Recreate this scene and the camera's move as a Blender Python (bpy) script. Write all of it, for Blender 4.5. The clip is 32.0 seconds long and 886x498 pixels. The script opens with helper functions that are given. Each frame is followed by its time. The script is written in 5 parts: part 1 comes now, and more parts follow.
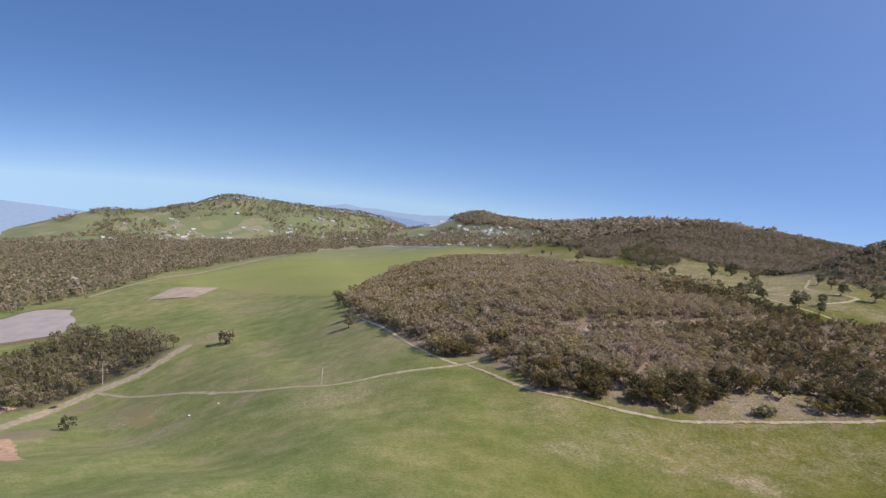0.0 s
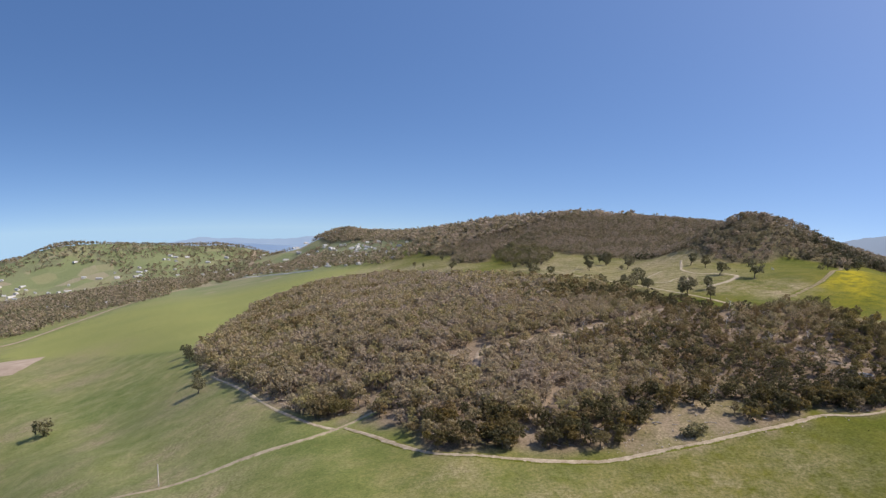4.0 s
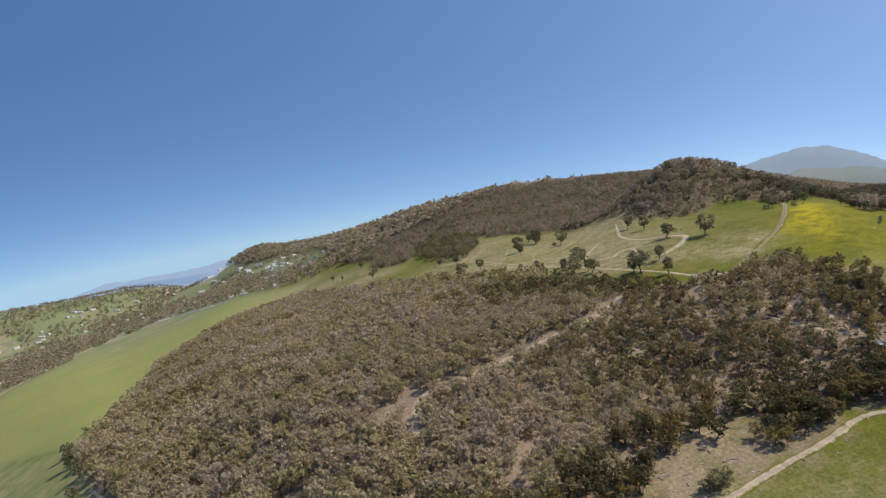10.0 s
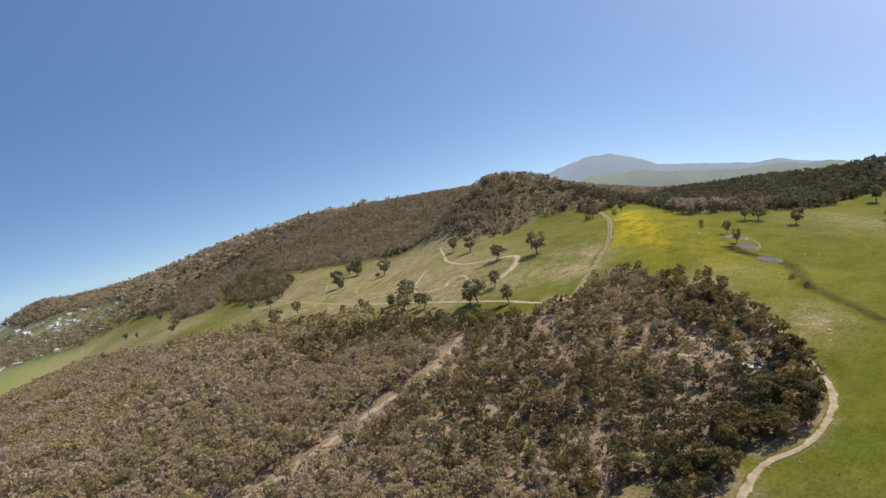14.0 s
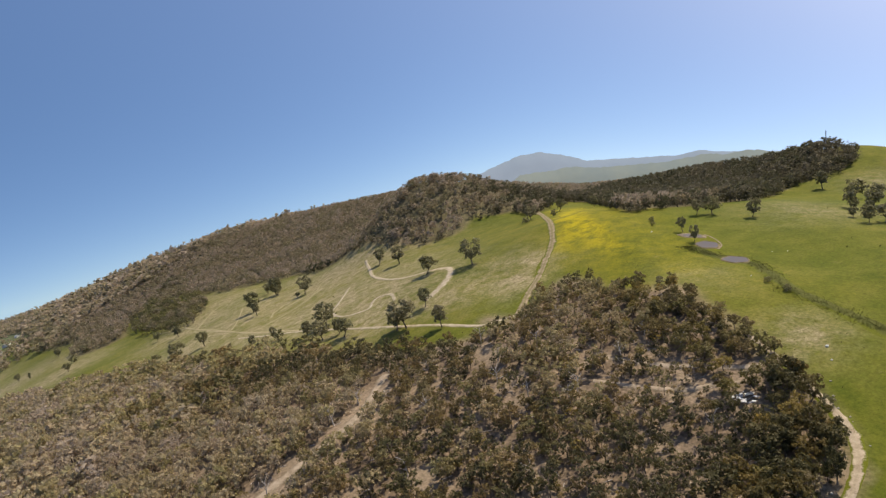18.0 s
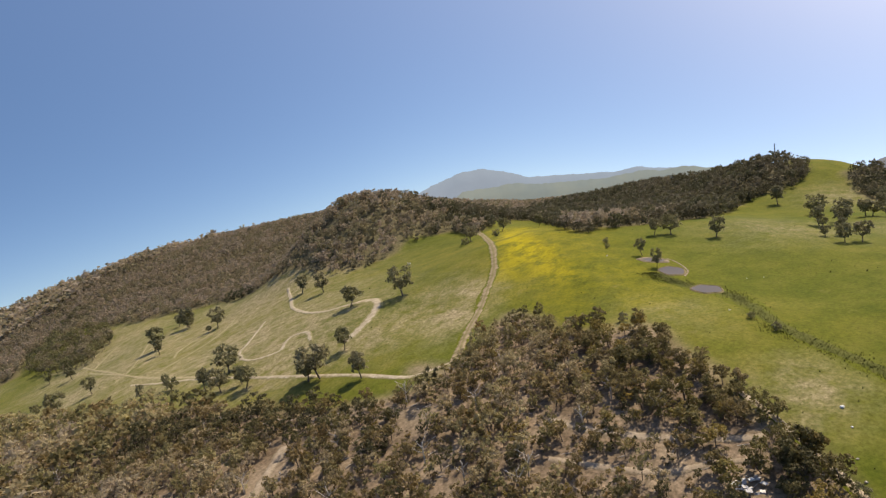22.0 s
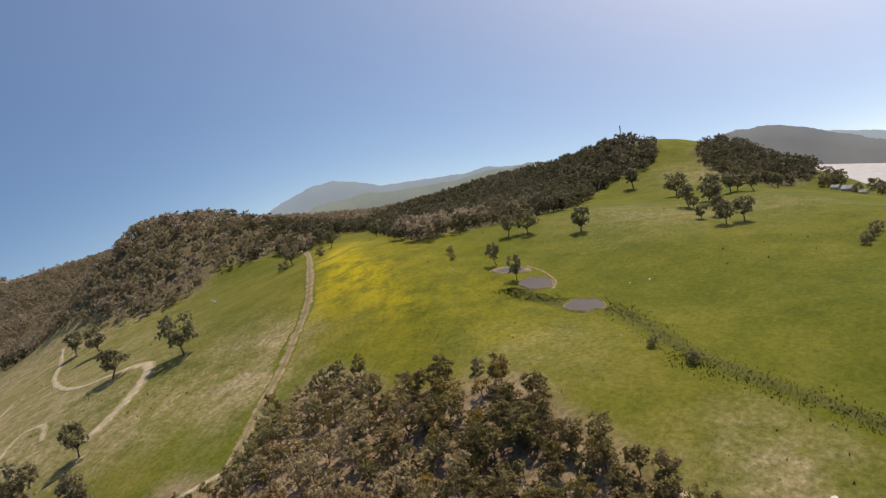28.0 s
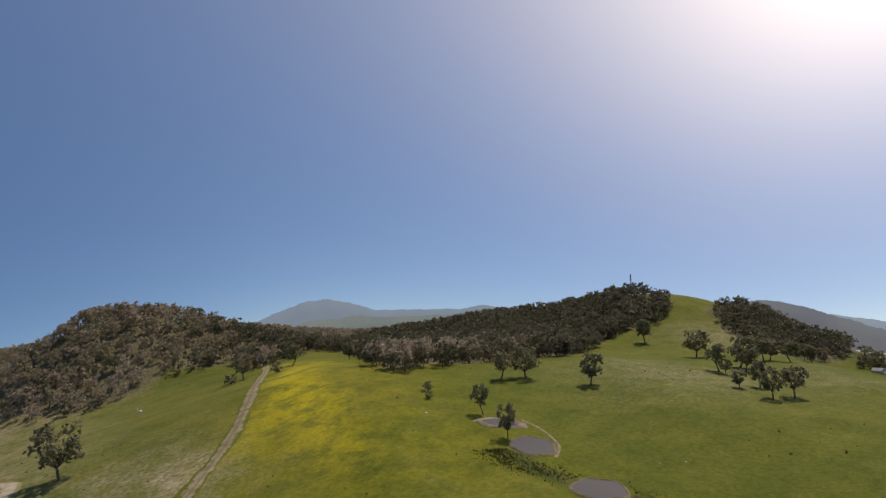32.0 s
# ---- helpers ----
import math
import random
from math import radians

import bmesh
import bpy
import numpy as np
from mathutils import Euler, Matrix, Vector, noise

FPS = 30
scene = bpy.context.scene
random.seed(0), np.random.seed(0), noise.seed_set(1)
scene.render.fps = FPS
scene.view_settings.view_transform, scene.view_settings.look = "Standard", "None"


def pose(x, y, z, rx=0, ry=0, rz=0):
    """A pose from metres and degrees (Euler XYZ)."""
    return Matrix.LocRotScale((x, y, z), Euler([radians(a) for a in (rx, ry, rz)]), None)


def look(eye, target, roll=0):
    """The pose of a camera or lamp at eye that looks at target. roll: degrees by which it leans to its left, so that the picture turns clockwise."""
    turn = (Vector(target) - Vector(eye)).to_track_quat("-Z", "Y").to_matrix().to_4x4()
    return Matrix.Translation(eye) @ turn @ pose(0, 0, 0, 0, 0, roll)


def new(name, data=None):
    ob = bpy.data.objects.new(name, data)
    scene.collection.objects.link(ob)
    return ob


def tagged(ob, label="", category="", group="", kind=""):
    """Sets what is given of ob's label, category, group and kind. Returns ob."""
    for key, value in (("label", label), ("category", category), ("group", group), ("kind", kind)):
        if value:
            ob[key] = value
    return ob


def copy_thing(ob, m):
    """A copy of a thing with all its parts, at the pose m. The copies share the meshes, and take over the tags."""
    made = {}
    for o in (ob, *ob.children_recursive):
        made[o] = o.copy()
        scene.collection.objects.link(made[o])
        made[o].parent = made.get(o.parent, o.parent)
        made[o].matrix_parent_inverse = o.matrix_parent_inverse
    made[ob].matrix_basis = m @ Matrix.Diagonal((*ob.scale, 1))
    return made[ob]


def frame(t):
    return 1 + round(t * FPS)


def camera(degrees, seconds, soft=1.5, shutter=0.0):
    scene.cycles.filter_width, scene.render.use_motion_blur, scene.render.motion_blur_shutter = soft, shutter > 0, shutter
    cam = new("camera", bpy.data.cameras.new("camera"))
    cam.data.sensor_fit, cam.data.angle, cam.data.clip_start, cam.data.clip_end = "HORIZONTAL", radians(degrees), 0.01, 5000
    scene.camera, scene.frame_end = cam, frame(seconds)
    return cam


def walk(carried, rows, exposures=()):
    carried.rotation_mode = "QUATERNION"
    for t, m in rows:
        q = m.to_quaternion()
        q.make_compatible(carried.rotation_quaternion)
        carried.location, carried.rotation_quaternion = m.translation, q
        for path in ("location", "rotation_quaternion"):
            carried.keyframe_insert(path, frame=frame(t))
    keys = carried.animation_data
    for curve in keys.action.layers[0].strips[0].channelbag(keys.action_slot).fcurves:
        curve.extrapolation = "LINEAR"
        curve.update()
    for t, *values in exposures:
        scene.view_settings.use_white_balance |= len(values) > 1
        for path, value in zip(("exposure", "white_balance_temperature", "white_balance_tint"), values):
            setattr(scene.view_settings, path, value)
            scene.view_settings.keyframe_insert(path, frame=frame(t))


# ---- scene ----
# the camera and its flight
cam = camera(68.0, 32.0, 1.35)
PATH = [
    (0, (-7.77, -79.58, 69.92), (-15.30, 19.89, 62.93), 10.45),
    (0.5, (-8.47, -71.62, 70.24), (-19.27, 27.52, 62.84), 5.66),
    (1, (-9.30, -63.27, 70.15), (-18.80, 36.14, 64.92), 4.82),
    (1.5, (-9.67, -55.06, 70.03), (-17.31, 44.53, 65.26), -0.11),
    (2, (-9.54, -46.56, 70.16), (-11.38, 53.32, 65.65), -2.22),
    (2.5, (-8.86, -38.72, 70.76), (-7.55, 61.18, 66.31), -7.34),
    (3, (-8.23, -31.10, 71.92), (-0.65, 68.51, 67.44), 0.04),
    (3.5, (-7.38, -24.35, 73.49), (4.02, 74.95, 70.63), 3.57),
    (5.5, (0.00, 0.00, 79.95), (13.19, 99.08, 76.94), 2.97),
    (6, (1.23, 5.79, 81.44), (17.33, 104.41, 77.52), 16.12),
    (6.5, (3.23, 10.85, 82.56), (16.05, 109.88, 77.17), 9.11),
    (7, (4.43, 16.04, 84.50), (14.38, 115.26, 76.96), 1.88),
    (7.5, (5.91, 21.84, 86.28), (19.55, 120.49, 77.28), -0.06),
    (8, (8.20, 27.23, 87.82), (13.88, 126.61, 78.30), -11.46),
    (8.5, (8.58, 33.64, 88.62), (19.55, 132.65, 79.89), -10.55),
    (9, (8.87, 41.09, 88.97), (29.29, 138.66, 81.01), -7.17),
    (9.5, (11.15, 48.11, 88.84), (33.88, 145.28, 82.48), -5.08),
    (10, (14.52, 55.76, 88.78), (37.45, 152.96, 83.64), -7.33),
    (10.5, (17.40, 63.32, 89.00), (44.05, 159.55, 83.53), -7.49),
    (11, (19.83, 71.25, 89.77), (52.83, 165.41, 83.11), -8.74),
    (11.5, (22.84, 77.81, 90.33), (55.94, 171.94, 83.76), -9.23),
    (12, (25.30, 85.69, 91.20), (68.44, 175.45, 82.17), -6.80),
    (12.5, (28.32, 91.17, 91.82), (68.98, 182.13, 83.33), -10.50),
    (13, (31.36, 97.13, 92.50), (73.69, 187.34, 84.05), -10.74),
    (13.5, (34.29, 103.09, 93.18), (80.64, 191.37, 85.45), -14.26),
    (14, (37.04, 108.90, 93.85), (85.30, 196.25, 87.54), -11.98),
    (14.5, (40.52, 114.47, 94.50), (91.18, 200.50, 88.79), -11.62),
    (15, (44.53, 120.74, 94.76), (98.79, 204.51, 88.68), -9.89),
    (15.5, (48.40, 125.97, 94.55), (102.66, 209.78, 88.89), -12.59),
    (17.5, (65.25, 144.70, 93.66), (122.21, 226.53, 85.96), -12.95),
    (18, (69.14, 148.92, 93.66), (125.48, 231.16, 85.72), -14.64),
    (18.5, (72.95, 153.30, 93.64), (131.41, 233.85, 84.00), -10.93),
    (19, (76.92, 157.14, 94.01), (133.60, 238.91, 83.94), -14.94),
    (19.5, (80.94, 161.22, 94.26), (137.13, 243.30, 84.00), -9.70),
    (20, (85.80, 166.05, 93.98), (144.65, 246.29, 84.15), -8.94),
    (20.5, (90.65, 170.44, 93.38), (152.70, 248.35, 84.45), -12.24),
    (21, (95.71, 174.15, 93.51), (156.62, 253.16, 86.69), -14.69),
    (21.5, (99.59, 178.75, 93.04), (164.45, 254.41, 84.68), -15.90),
    (22, (103.96, 182.54, 92.71), (167.36, 259.49, 85.08), -15.04),
    (22.5, (109.43, 185.97, 91.46), (174.33, 261.61, 83.31), -21.93),
    (23, (114.83, 190.07, 90.09), (182.92, 262.33, 78.21), -9.88),
    (23.5, (119.96, 193.34, 88.98), (188.10, 265.81, 78.72), -23.93),
    (24, (124.83, 196.64, 88.11), (194.92, 267.01, 76.51), -20.23),
    (24.5, (129.69, 199.77, 87.65), (202.04, 267.84, 76.13), -15.93),
    (25, (134.21, 203.29, 87.57), (208.86, 268.89, 76.43), -14.86),
    (25.5, (138.59, 206.49, 87.54), (211.44, 274.38, 78.44), -15.60),
    (27.5, (159.73, 218.58, 85.21), (236.04, 282.23, 73.96), -17.26),
    (28, (165.13, 221.38, 84.86), (242.50, 283.51, 72.42), -19.80),
    (28.5, (169.51, 224.51, 84.80), (246.48, 287.32, 73.36), -18.82),
    (29, (173.95, 227.75, 84.62), (253.89, 286.77, 73.35), -17.60),
    (29.5, (178.27, 230.64, 84.63), (256.52, 292.17, 75.11), -11.04),
    (30, (182.91, 233.35, 84.52), (261.60, 294.49, 76.19), -14.45),
    (30.5, (187.02, 235.83, 84.29), (265.99, 296.72, 76.74), -16.67),
    (31, (191.45, 238.31, 83.93), (271.75, 297.47, 76.64), -14.65),
    (31.5, (195.33, 241.21, 82.15), (276.11, 300.09, 79.17), -13.48),
    (32, (199.29, 245.25, 79.17), (280.86, 302.69, 85.92), -12.16),
]
walk(cam, [(t, look(eye, target, roll)) for t, eye, target, roll in PATH], [(0, -0.06, 6650, 18), (3, -0.06, 6750, 16), (6, -0.05, 6850, 14), (8, -0.1, 6850, 12), (11, -0.1, 6950, 12), (14, 0.02, 7350, 12), (18, 0.0, 7600, 12), (23, 0.0, 8050, 12), (25, 0.03, 8250, 12), (27.5, -0.24, 8150, 11), (31, -0.22, 8000, 11), (32, -0.67, 7350, 11)])

# world, sun and light
SUN_AZ, SUN_EL = 98.0, 53.0          # degrees clockwise from +y, and above the horizon
world = bpy.data.worlds.new("world")
scene.world = world
world.use_nodes = True
wn, wl = world.node_tree.nodes, world.node_tree.links
wn.clear()
w_out = wn.new("ShaderNodeOutputWorld")
w_bg = wn.new("ShaderNodeBackground")
w_sky = wn.new("ShaderNodeTexSky")
w_sky.sky_type = "NISHITA"
w_sky.sun_disc = False
w_sky.sun_elevation = radians(SUN_EL)
w_sky.sun_rotation = radians(SUN_AZ)
w_sky.altitude = 150
w_sky.air_density = 1.0
w_sky.dust_density = 1.25
w_sky.ozone_density = 2.4
w_bg.inputs["Strength"].default_value = 0.17
# the sky's pale rim lies a little under the level, since the land falls away on both sides
w_co = wn.new("ShaderNodeTexCoord")
w_sep = wn.new("ShaderNodeSeparateXYZ")
w_cmb = wn.new("ShaderNodeCombineXYZ")
w_add = wn.new("ShaderNodeMath")
w_add.operation = "MULTIPLY_ADD"
w_add.inputs[1].default_value = 2.2
w_add.inputs[2].default_value = 0.12
w_max = wn.new("ShaderNodeMath")
w_max.operation = "MAXIMUM"
w_max.inputs[1].default_value = 0.12
wl.new(w_co.outputs["Generated"], w_sep.inputs[0])
wl.new(w_sep.outputs["X"], w_cmb.inputs["X"])
wl.new(w_sep.outputs["Y"], w_cmb.inputs["Y"])
wl.new(w_sep.outputs["Z"], w_add.inputs[0])
w_west = wn.new("ShaderNodeMath")
w_west.operation = "SUBTRACT"
w_west.use_clamp = True
w_west.inputs[0].default_value = 0.2
wl.new(w_sep.outputs["X"], w_west.inputs[1])
w_sq = wn.new("ShaderNodeMath")
w_sq.operation = "MULTIPLY"
wl.new(w_west.outputs[0], w_sq.inputs[0])
wl.new(w_west.outputs[0], w_sq.inputs[1])
w_tilt = wn.new("ShaderNodeMath")
w_tilt.operation = "MULTIPLY_ADD"
w_tilt.inputs[1].default_value = 0.2
wl.new(w_sq.outputs[0], w_tilt.inputs[0])
wl.new(w_add.outputs[0], w_tilt.inputs[2])
w_east = wn.new("ShaderNodeMath")
w_east.operation = "SUBTRACT"
w_east.use_clamp = True
w_east.inputs[1].default_value = 0.58
wl.new(w_sep.outputs["X"], w_east.inputs[0])
w_esq = wn.new("ShaderNodeMath")
w_esq.operation = "MULTIPLY"
wl.new(w_east.outputs[0], w_esq.inputs[0])
wl.new(w_east.outputs[0], w_esq.inputs[1])
w_rise = wn.new("ShaderNodeMath")
w_rise.operation = "MULTIPLY_ADD"
w_rise.inputs[1].default_value = 2.0
wl.new(w_esq.outputs[0], w_rise.inputs[0])
wl.new(w_tilt.outputs[0], w_rise.inputs[2])
wl.new(w_rise.outputs[0], w_max.inputs[0])
wl.new(w_max.outputs[0], w_cmb.inputs["Z"])
w_unit = wn.new("ShaderNodeVectorMath")
w_unit.operation = "NORMALIZE"
wl.new(w_cmb.outputs[0], w_unit.inputs[0])
wl.new(w_unit.outputs[0], w_sky.inputs["Vector"])
w_hsv = wn.new("ShaderNodeHueSaturation")
w_hsv.inputs["Saturation"].default_value = 1.22
w_hsv.inputs["Hue"].default_value = 0.503
wl.new(w_sky.outputs[0], w_hsv.inputs["Color"])
wl.new(w_hsv.outputs[0], w_bg.inputs["Color"])
wl.new(w_bg.outputs[0], w_out.inputs[0])

sun_data = bpy.data.lights.new("sun", "SUN")
sun_data.energy = 4.8
sun_data.angle = radians(0.53)
sun_data.color = (1.0, 0.95, 0.87)
sun = new("sun", sun_data)
sa, se = radians(SUN_AZ), radians(SUN_EL)
sun.matrix_world = look((math.sin(sa) * math.cos(se) * 900, math.cos(sa) * math.cos(se) * 900, math.sin(se) * 900), (0, 0, 0))


# ---------------------------------------------------------------- materials
def mat(name, rough=0.9, spec=0.2):
    m = bpy.data.materials.new(name)
    m.use_nodes = True
    b = m.node_tree.nodes["Principled BSDF"]
    b.inputs["Roughness"].default_value = rough
    b.inputs["Specular IOR Level"].default_value = spec
    return m, m.node_tree.nodes, m.node_tree.links, b


def noise_node(n, l, scale, detail=4.0, rough=0.55, vec=None):
    t = n.new("ShaderNodeTexNoise")
    t.inputs["Scale"].default_value = scale
    t.inputs["Detail"].default_value = detail
    t.inputs["Roughness"].default_value = rough
    if vec is not None:
        l.new(vec, t.inputs["Vector"])
    return t


def ramp(n, l, src, stops):
    r = n.new("ShaderNodeValToRGB")
    e = r.color_ramp.elements
    while len(e) < len(stops):
        e.new(0.5)
    for k, (p, c) in zip(e, stops):
        k.position = p
        k.color = (*c, 1) if len(c) == 3 else c
    l.new(src, r.inputs[0])
    return r


def mix(n, l, fac, a, b, kind="MIX"):
    m = n.new("ShaderNodeMix")
    m.data_type = "RGBA"
    m.blend_type = kind
    for sock, v in ((m.inputs["Factor"], fac), (m.inputs["A"], a), (m.inputs["B"], b)):
        if isinstance(v, (int, float)):
            sock.default_value = v
        elif isinstance(v, tuple):
            sock.default_value = (*v, 1)
        else:
            l.new(v, sock)
    return m.outputs["Result"]


def math_node(n, l, op, a, b=0.0, clamp=False):
    m = n.new("ShaderNodeMath")
    m.operation = op
    m.use_clamp = clamp
    for sock, v in zip(m.inputs, (a, b)):
        if isinstance(v, (int, float)):
            sock.default_value = v
        else:
            l.new(v, sock)
    return m.outputs[0]


def mottled(name, c1, c2, scale=0.6, scale2=6.0, rough=0.95, bump=0.0, dist=0.3):
    """A rough surface of two tones at two scales."""
    m, n, l, b = mat(name, rough, 0.15)
    co = n.new("ShaderNodeNewGeometry").outputs["Position"]
    a = noise_node(n, l, scale, 5, 0.6, co)
    f = noise_node(n, l, scale2, 3, 0.6, co)
    s = math_node(n, l, "MULTIPLY_ADD", f.outputs[0], 0.5)
    l.new(a.outputs[0], n[s.node.name].inputs[2])
    r = ramp(n, l, s, [(0.55, c1), (0.95, c2)])
    l.new(r.outputs[0], b.inputs["Base Color"])
    if bump:
        bp = n.new("ShaderNodeBump")
        bp.inputs["Strength"].default_value = bump
        bp.inputs["Distance"].default_value = dist
        l.new(f.outputs[0], bp.inputs["Height"])
        l.new(bp.outputs[0], b.inputs["Normal"])
    return m


def leaf_material(name, tones, object_random=False):
    """Leaves whose tone changes from tree to tree and a little from clump to clump."""
    m, n, l, b = mat(name, 0.65, 0.25)
    if object_random:
        tint = n.new("ShaderNodeObjectInfo").outputs["Random"]
    else:
        at = n.new("ShaderNodeAttribute")
        at.attribute_name = "tint"
        tint = at.outputs["Fac"]
    isl = n.new("ShaderNodeNewGeometry").outputs["Random Per Island"]
    k = len(tones)
    r = ramp(n, l, tint, [(i / (k - 1), c) for i, c in enumerate(tones)])
    bright = math_node(n, l, "MULTIPLY_ADD", isl, 0.26)
    bright.node.inputs[2].default_value = 0.87
    hsv = n.new("ShaderNodeHueSaturation")
    l.new(r.outputs[0], hsv.inputs["Color"])
    l.new(bright, hsv.inputs["Value"])
    l.new(hsv.outputs[0], b.inputs["Base Color"])
    tr = n.new("ShaderNodeBsdfTranslucent")
    l.new(hsv.outputs[0], tr.inputs["Color"])
    ms = n.new("ShaderNodeMixShader")
    ms.inputs[0].default_value = 0.45
    l.new(b.outputs[0], ms.inputs[1])
    l.new(tr.outputs[0], ms.inputs[2])
    l.new(ms.outputs[0], n["Material Output"].inputs["Surface"])
    return m


def track_material(name, c1, c2, grass, centre=0.0):
    """Worn earth that frays into grass at both edges and, on wheel tracks, along the middle."""
    m, n, l, b = mat(name, 0.95, 0.1)
    co = n.new("ShaderNodeNewGeometry").outputs["Position"]
    a = noise_node(n, l, 0.35, 5, 0.65, co)
    f = noise_node(n, l, 2.4, 4, 0.65, co)
    tone = math_node(n, l, "MULTIPLY_ADD", f.outputs[0], 0.5)
    l.new(a.outputs[0], tone.node.inputs[2])
    soil = ramp(n, l, tone, [(0.55, c1), (0.95, c2)])
    at = n.new("ShaderNodeAttribute")
    at.attribute_name = "tint"
    fray = math_node(n, l, "MULTIPLY_ADD", tone, -1.3)
    l.new(at.outputs["Fac"], fray.node.inputs[2])
    edge = ramp(n, l, math_node(n, l, "ADD", fray, 0.98), [(0.50, (0, 0, 0)), (0.78, (1, 1, 1))])
    green = ramp(n, l, f.outputs[0], [(0.3, tuple(0.75 * v for v in grass)), (0.7, tuple(1.3 * v for v in grass))])
    c = mix(n, l, edge.outputs[0], soil.outputs[0], green.outputs[0])
    if centre:
        mid = ramp(n, l, at.outputs["Fac"], [(0.08, (centre, centre, centre)), (0.34, (0, 0, 0))])
        c = mix(n, l, mid.outputs[0], c, green.outputs[0])
    l.new(c, b.inputs["Base Color"])
    bp = n.new("ShaderNodeBump")
    bp.inputs["Strength"].default_value = 0.3
    bp.inputs["Distance"].default_value = 0.2
    l.new(f.outputs[0], bp.inputs["Height"])
    l.new(bp.outputs[0], b.inputs["Normal"])
    return m


EAST_GRASS, WEST_GRASS, DRY_GRASS = (0.108, 0.119, 0.013), (0.20, 0.226, 0.074), (0.22, 0.20, 0.09)
WOOD_TONES = [(0.459, 0.374, 0.281), (0.451, 0.361, 0.238), (0.416, 0.351, 0.2), (0.443, 0.363, 0.254), (0.394, 0.343, 0.157), (0.427, 0.339, 0.2), (0.275, 0.245, 0.108), (0.255, 0.18, 0.08), (0.175, 0.155, 0.066), (0.115, 0.104, 0.05)]
OLIVE_TONES = [(0.27, 0.218, 0.12), (0.265, 0.205, 0.095), (0.225, 0.185, 0.074), (0.19, 0.16, 0.062), (0.255, 0.192, 0.088), (0.15, 0.134, 0.052), (0.345, 0.255, 0.075), (0.205, 0.182, 0.066)]
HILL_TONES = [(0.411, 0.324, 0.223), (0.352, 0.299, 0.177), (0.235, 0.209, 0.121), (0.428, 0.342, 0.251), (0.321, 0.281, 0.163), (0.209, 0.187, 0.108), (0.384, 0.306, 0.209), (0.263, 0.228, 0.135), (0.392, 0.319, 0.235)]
GREEN_TONES = [(0.195, 0.19, 0.098), (0.235, 0.218, 0.112), (0.21, 0.20, 0.11), (0.265, 0.236, 0.135)]
m_leaf_wood = leaf_material("dry_eucalypt_leaves", WOOD_TONES)
m_leaf_wood_ob = leaf_material("dry_eucalypt_leaves_single", WOOD_TONES, True)
m_leaf_olive = leaf_material("olive_leaves", OLIVE_TONES)
m_leaf_olive_ob = leaf_material("olive_leaves_single", OLIVE_TONES, True)
m_leaf_deep_ob = leaf_material("deep_olive_leaves_single", [(0.085, 0.08, 0.034), (0.12, 0.104, 0.04), (0.075, 0.072, 0.032), (0.235, 0.168, 0.052), (0.10, 0.09, 0.038), (0.17, 0.135, 0.05)], True)
m_leaf_dark = leaf_material("dark_hill_leaves", [(0.12, 0.112, 0.058), (0.10, 0.098, 0.048), (0.138, 0.122, 0.072), (0.09, 0.092, 0.045), (0.155, 0.135, 0.085)])
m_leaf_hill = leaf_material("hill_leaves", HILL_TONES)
m_leaf_green_ob = leaf_material("green_leaves_single", GREEN_TONES, True)
m_leaf_grove = leaf_material("grove_leaves", [(0.29, 0.255, 0.13), (0.18, 0.172, 0.078), (0.37, 0.305, 0.20), (0.235, 0.215, 0.098), (0.14, 0.138, 0.065), (0.33, 0.27, 0.178), (0.205, 0.19, 0.082)])
m_bark = mottled("grey_bark", (0.07, 0.055, 0.042), (0.22, 0.185, 0.15), 0.8, 5.0, 0.9, 0.3)
m_soil = track_material("pale_track_soil", (0.30, 0.235, 0.155), (0.50, 0.41, 0.29), WEST_GRASS, 0.15)
m_track = track_material("worn_track_soil", (0.28, 0.235, 0.155), (0.50, 0.425, 0.32), DRY_GRASS)
m_sand = track_material("pale_sandy_soil", (0.24, 0.185, 0.125), (0.45, 0.37, 0.275), (0.24, 0.19, 0.13))
m_clay = mottled("grey_clay_bank", (0.13, 0.105, 0.065), (0.36, 0.29, 0.20), 0.5, 3.0, 0.95, 0.4)
m_dam = mottled("bare_dam_bank", (0.085, 0.08, 0.035), (0.27, 0.205, 0.12), 0.4, 3.0, 0.95, 0.3)
m_white = mottled("weathered_white", (0.55, 0.55, 0.52), (0.8, 0.8, 0.77), 1.0, 8.0, 0.6)
m_wall = mottled("house_wall_paint", (0.58, 0.55, 0.50), (0.78, 0.76, 0.72), 0.1, 1.0, 0.7)
m_roof = mottled("house_roof_sheet", (0.30, 0.29, 0.28), (0.62, 0.61, 0.60), 0.02, 0.4, 0.5)
m_pole = mottled("pole_timber", (0.40, 0.37, 0.33), (0.62, 0.58, 0.53), 1.5, 9.0, 0.85)
m_steel = mottled("galvanised_steel", (0.32, 0.33, 0.34), (0.5, 0.51, 0.52), 1.5, 9.0, 0.5)
m_dirt = track_material("brown_track_dirt", (0.18, 0.14, 0.085), (0.36, 0.285, 0.19), EAST_GRASS, 0.45)
m_side = track_material("pale_side_track", (0.26, 0.205, 0.14), (0.48, 0.40, 0.295), EAST_GRASS, 0.1)
m_earth = mottled("brown_bare_patch", (0.27, 0.205, 0.10), (0.215, 0.21, 0.085), 0.3, 2.0, 0.95, 0.3)
m_damp = track_material("damp_creek_grass", (0.055, 0.068, 0.014), (0.115, 0.115, 0.03), EAST_GRASS)
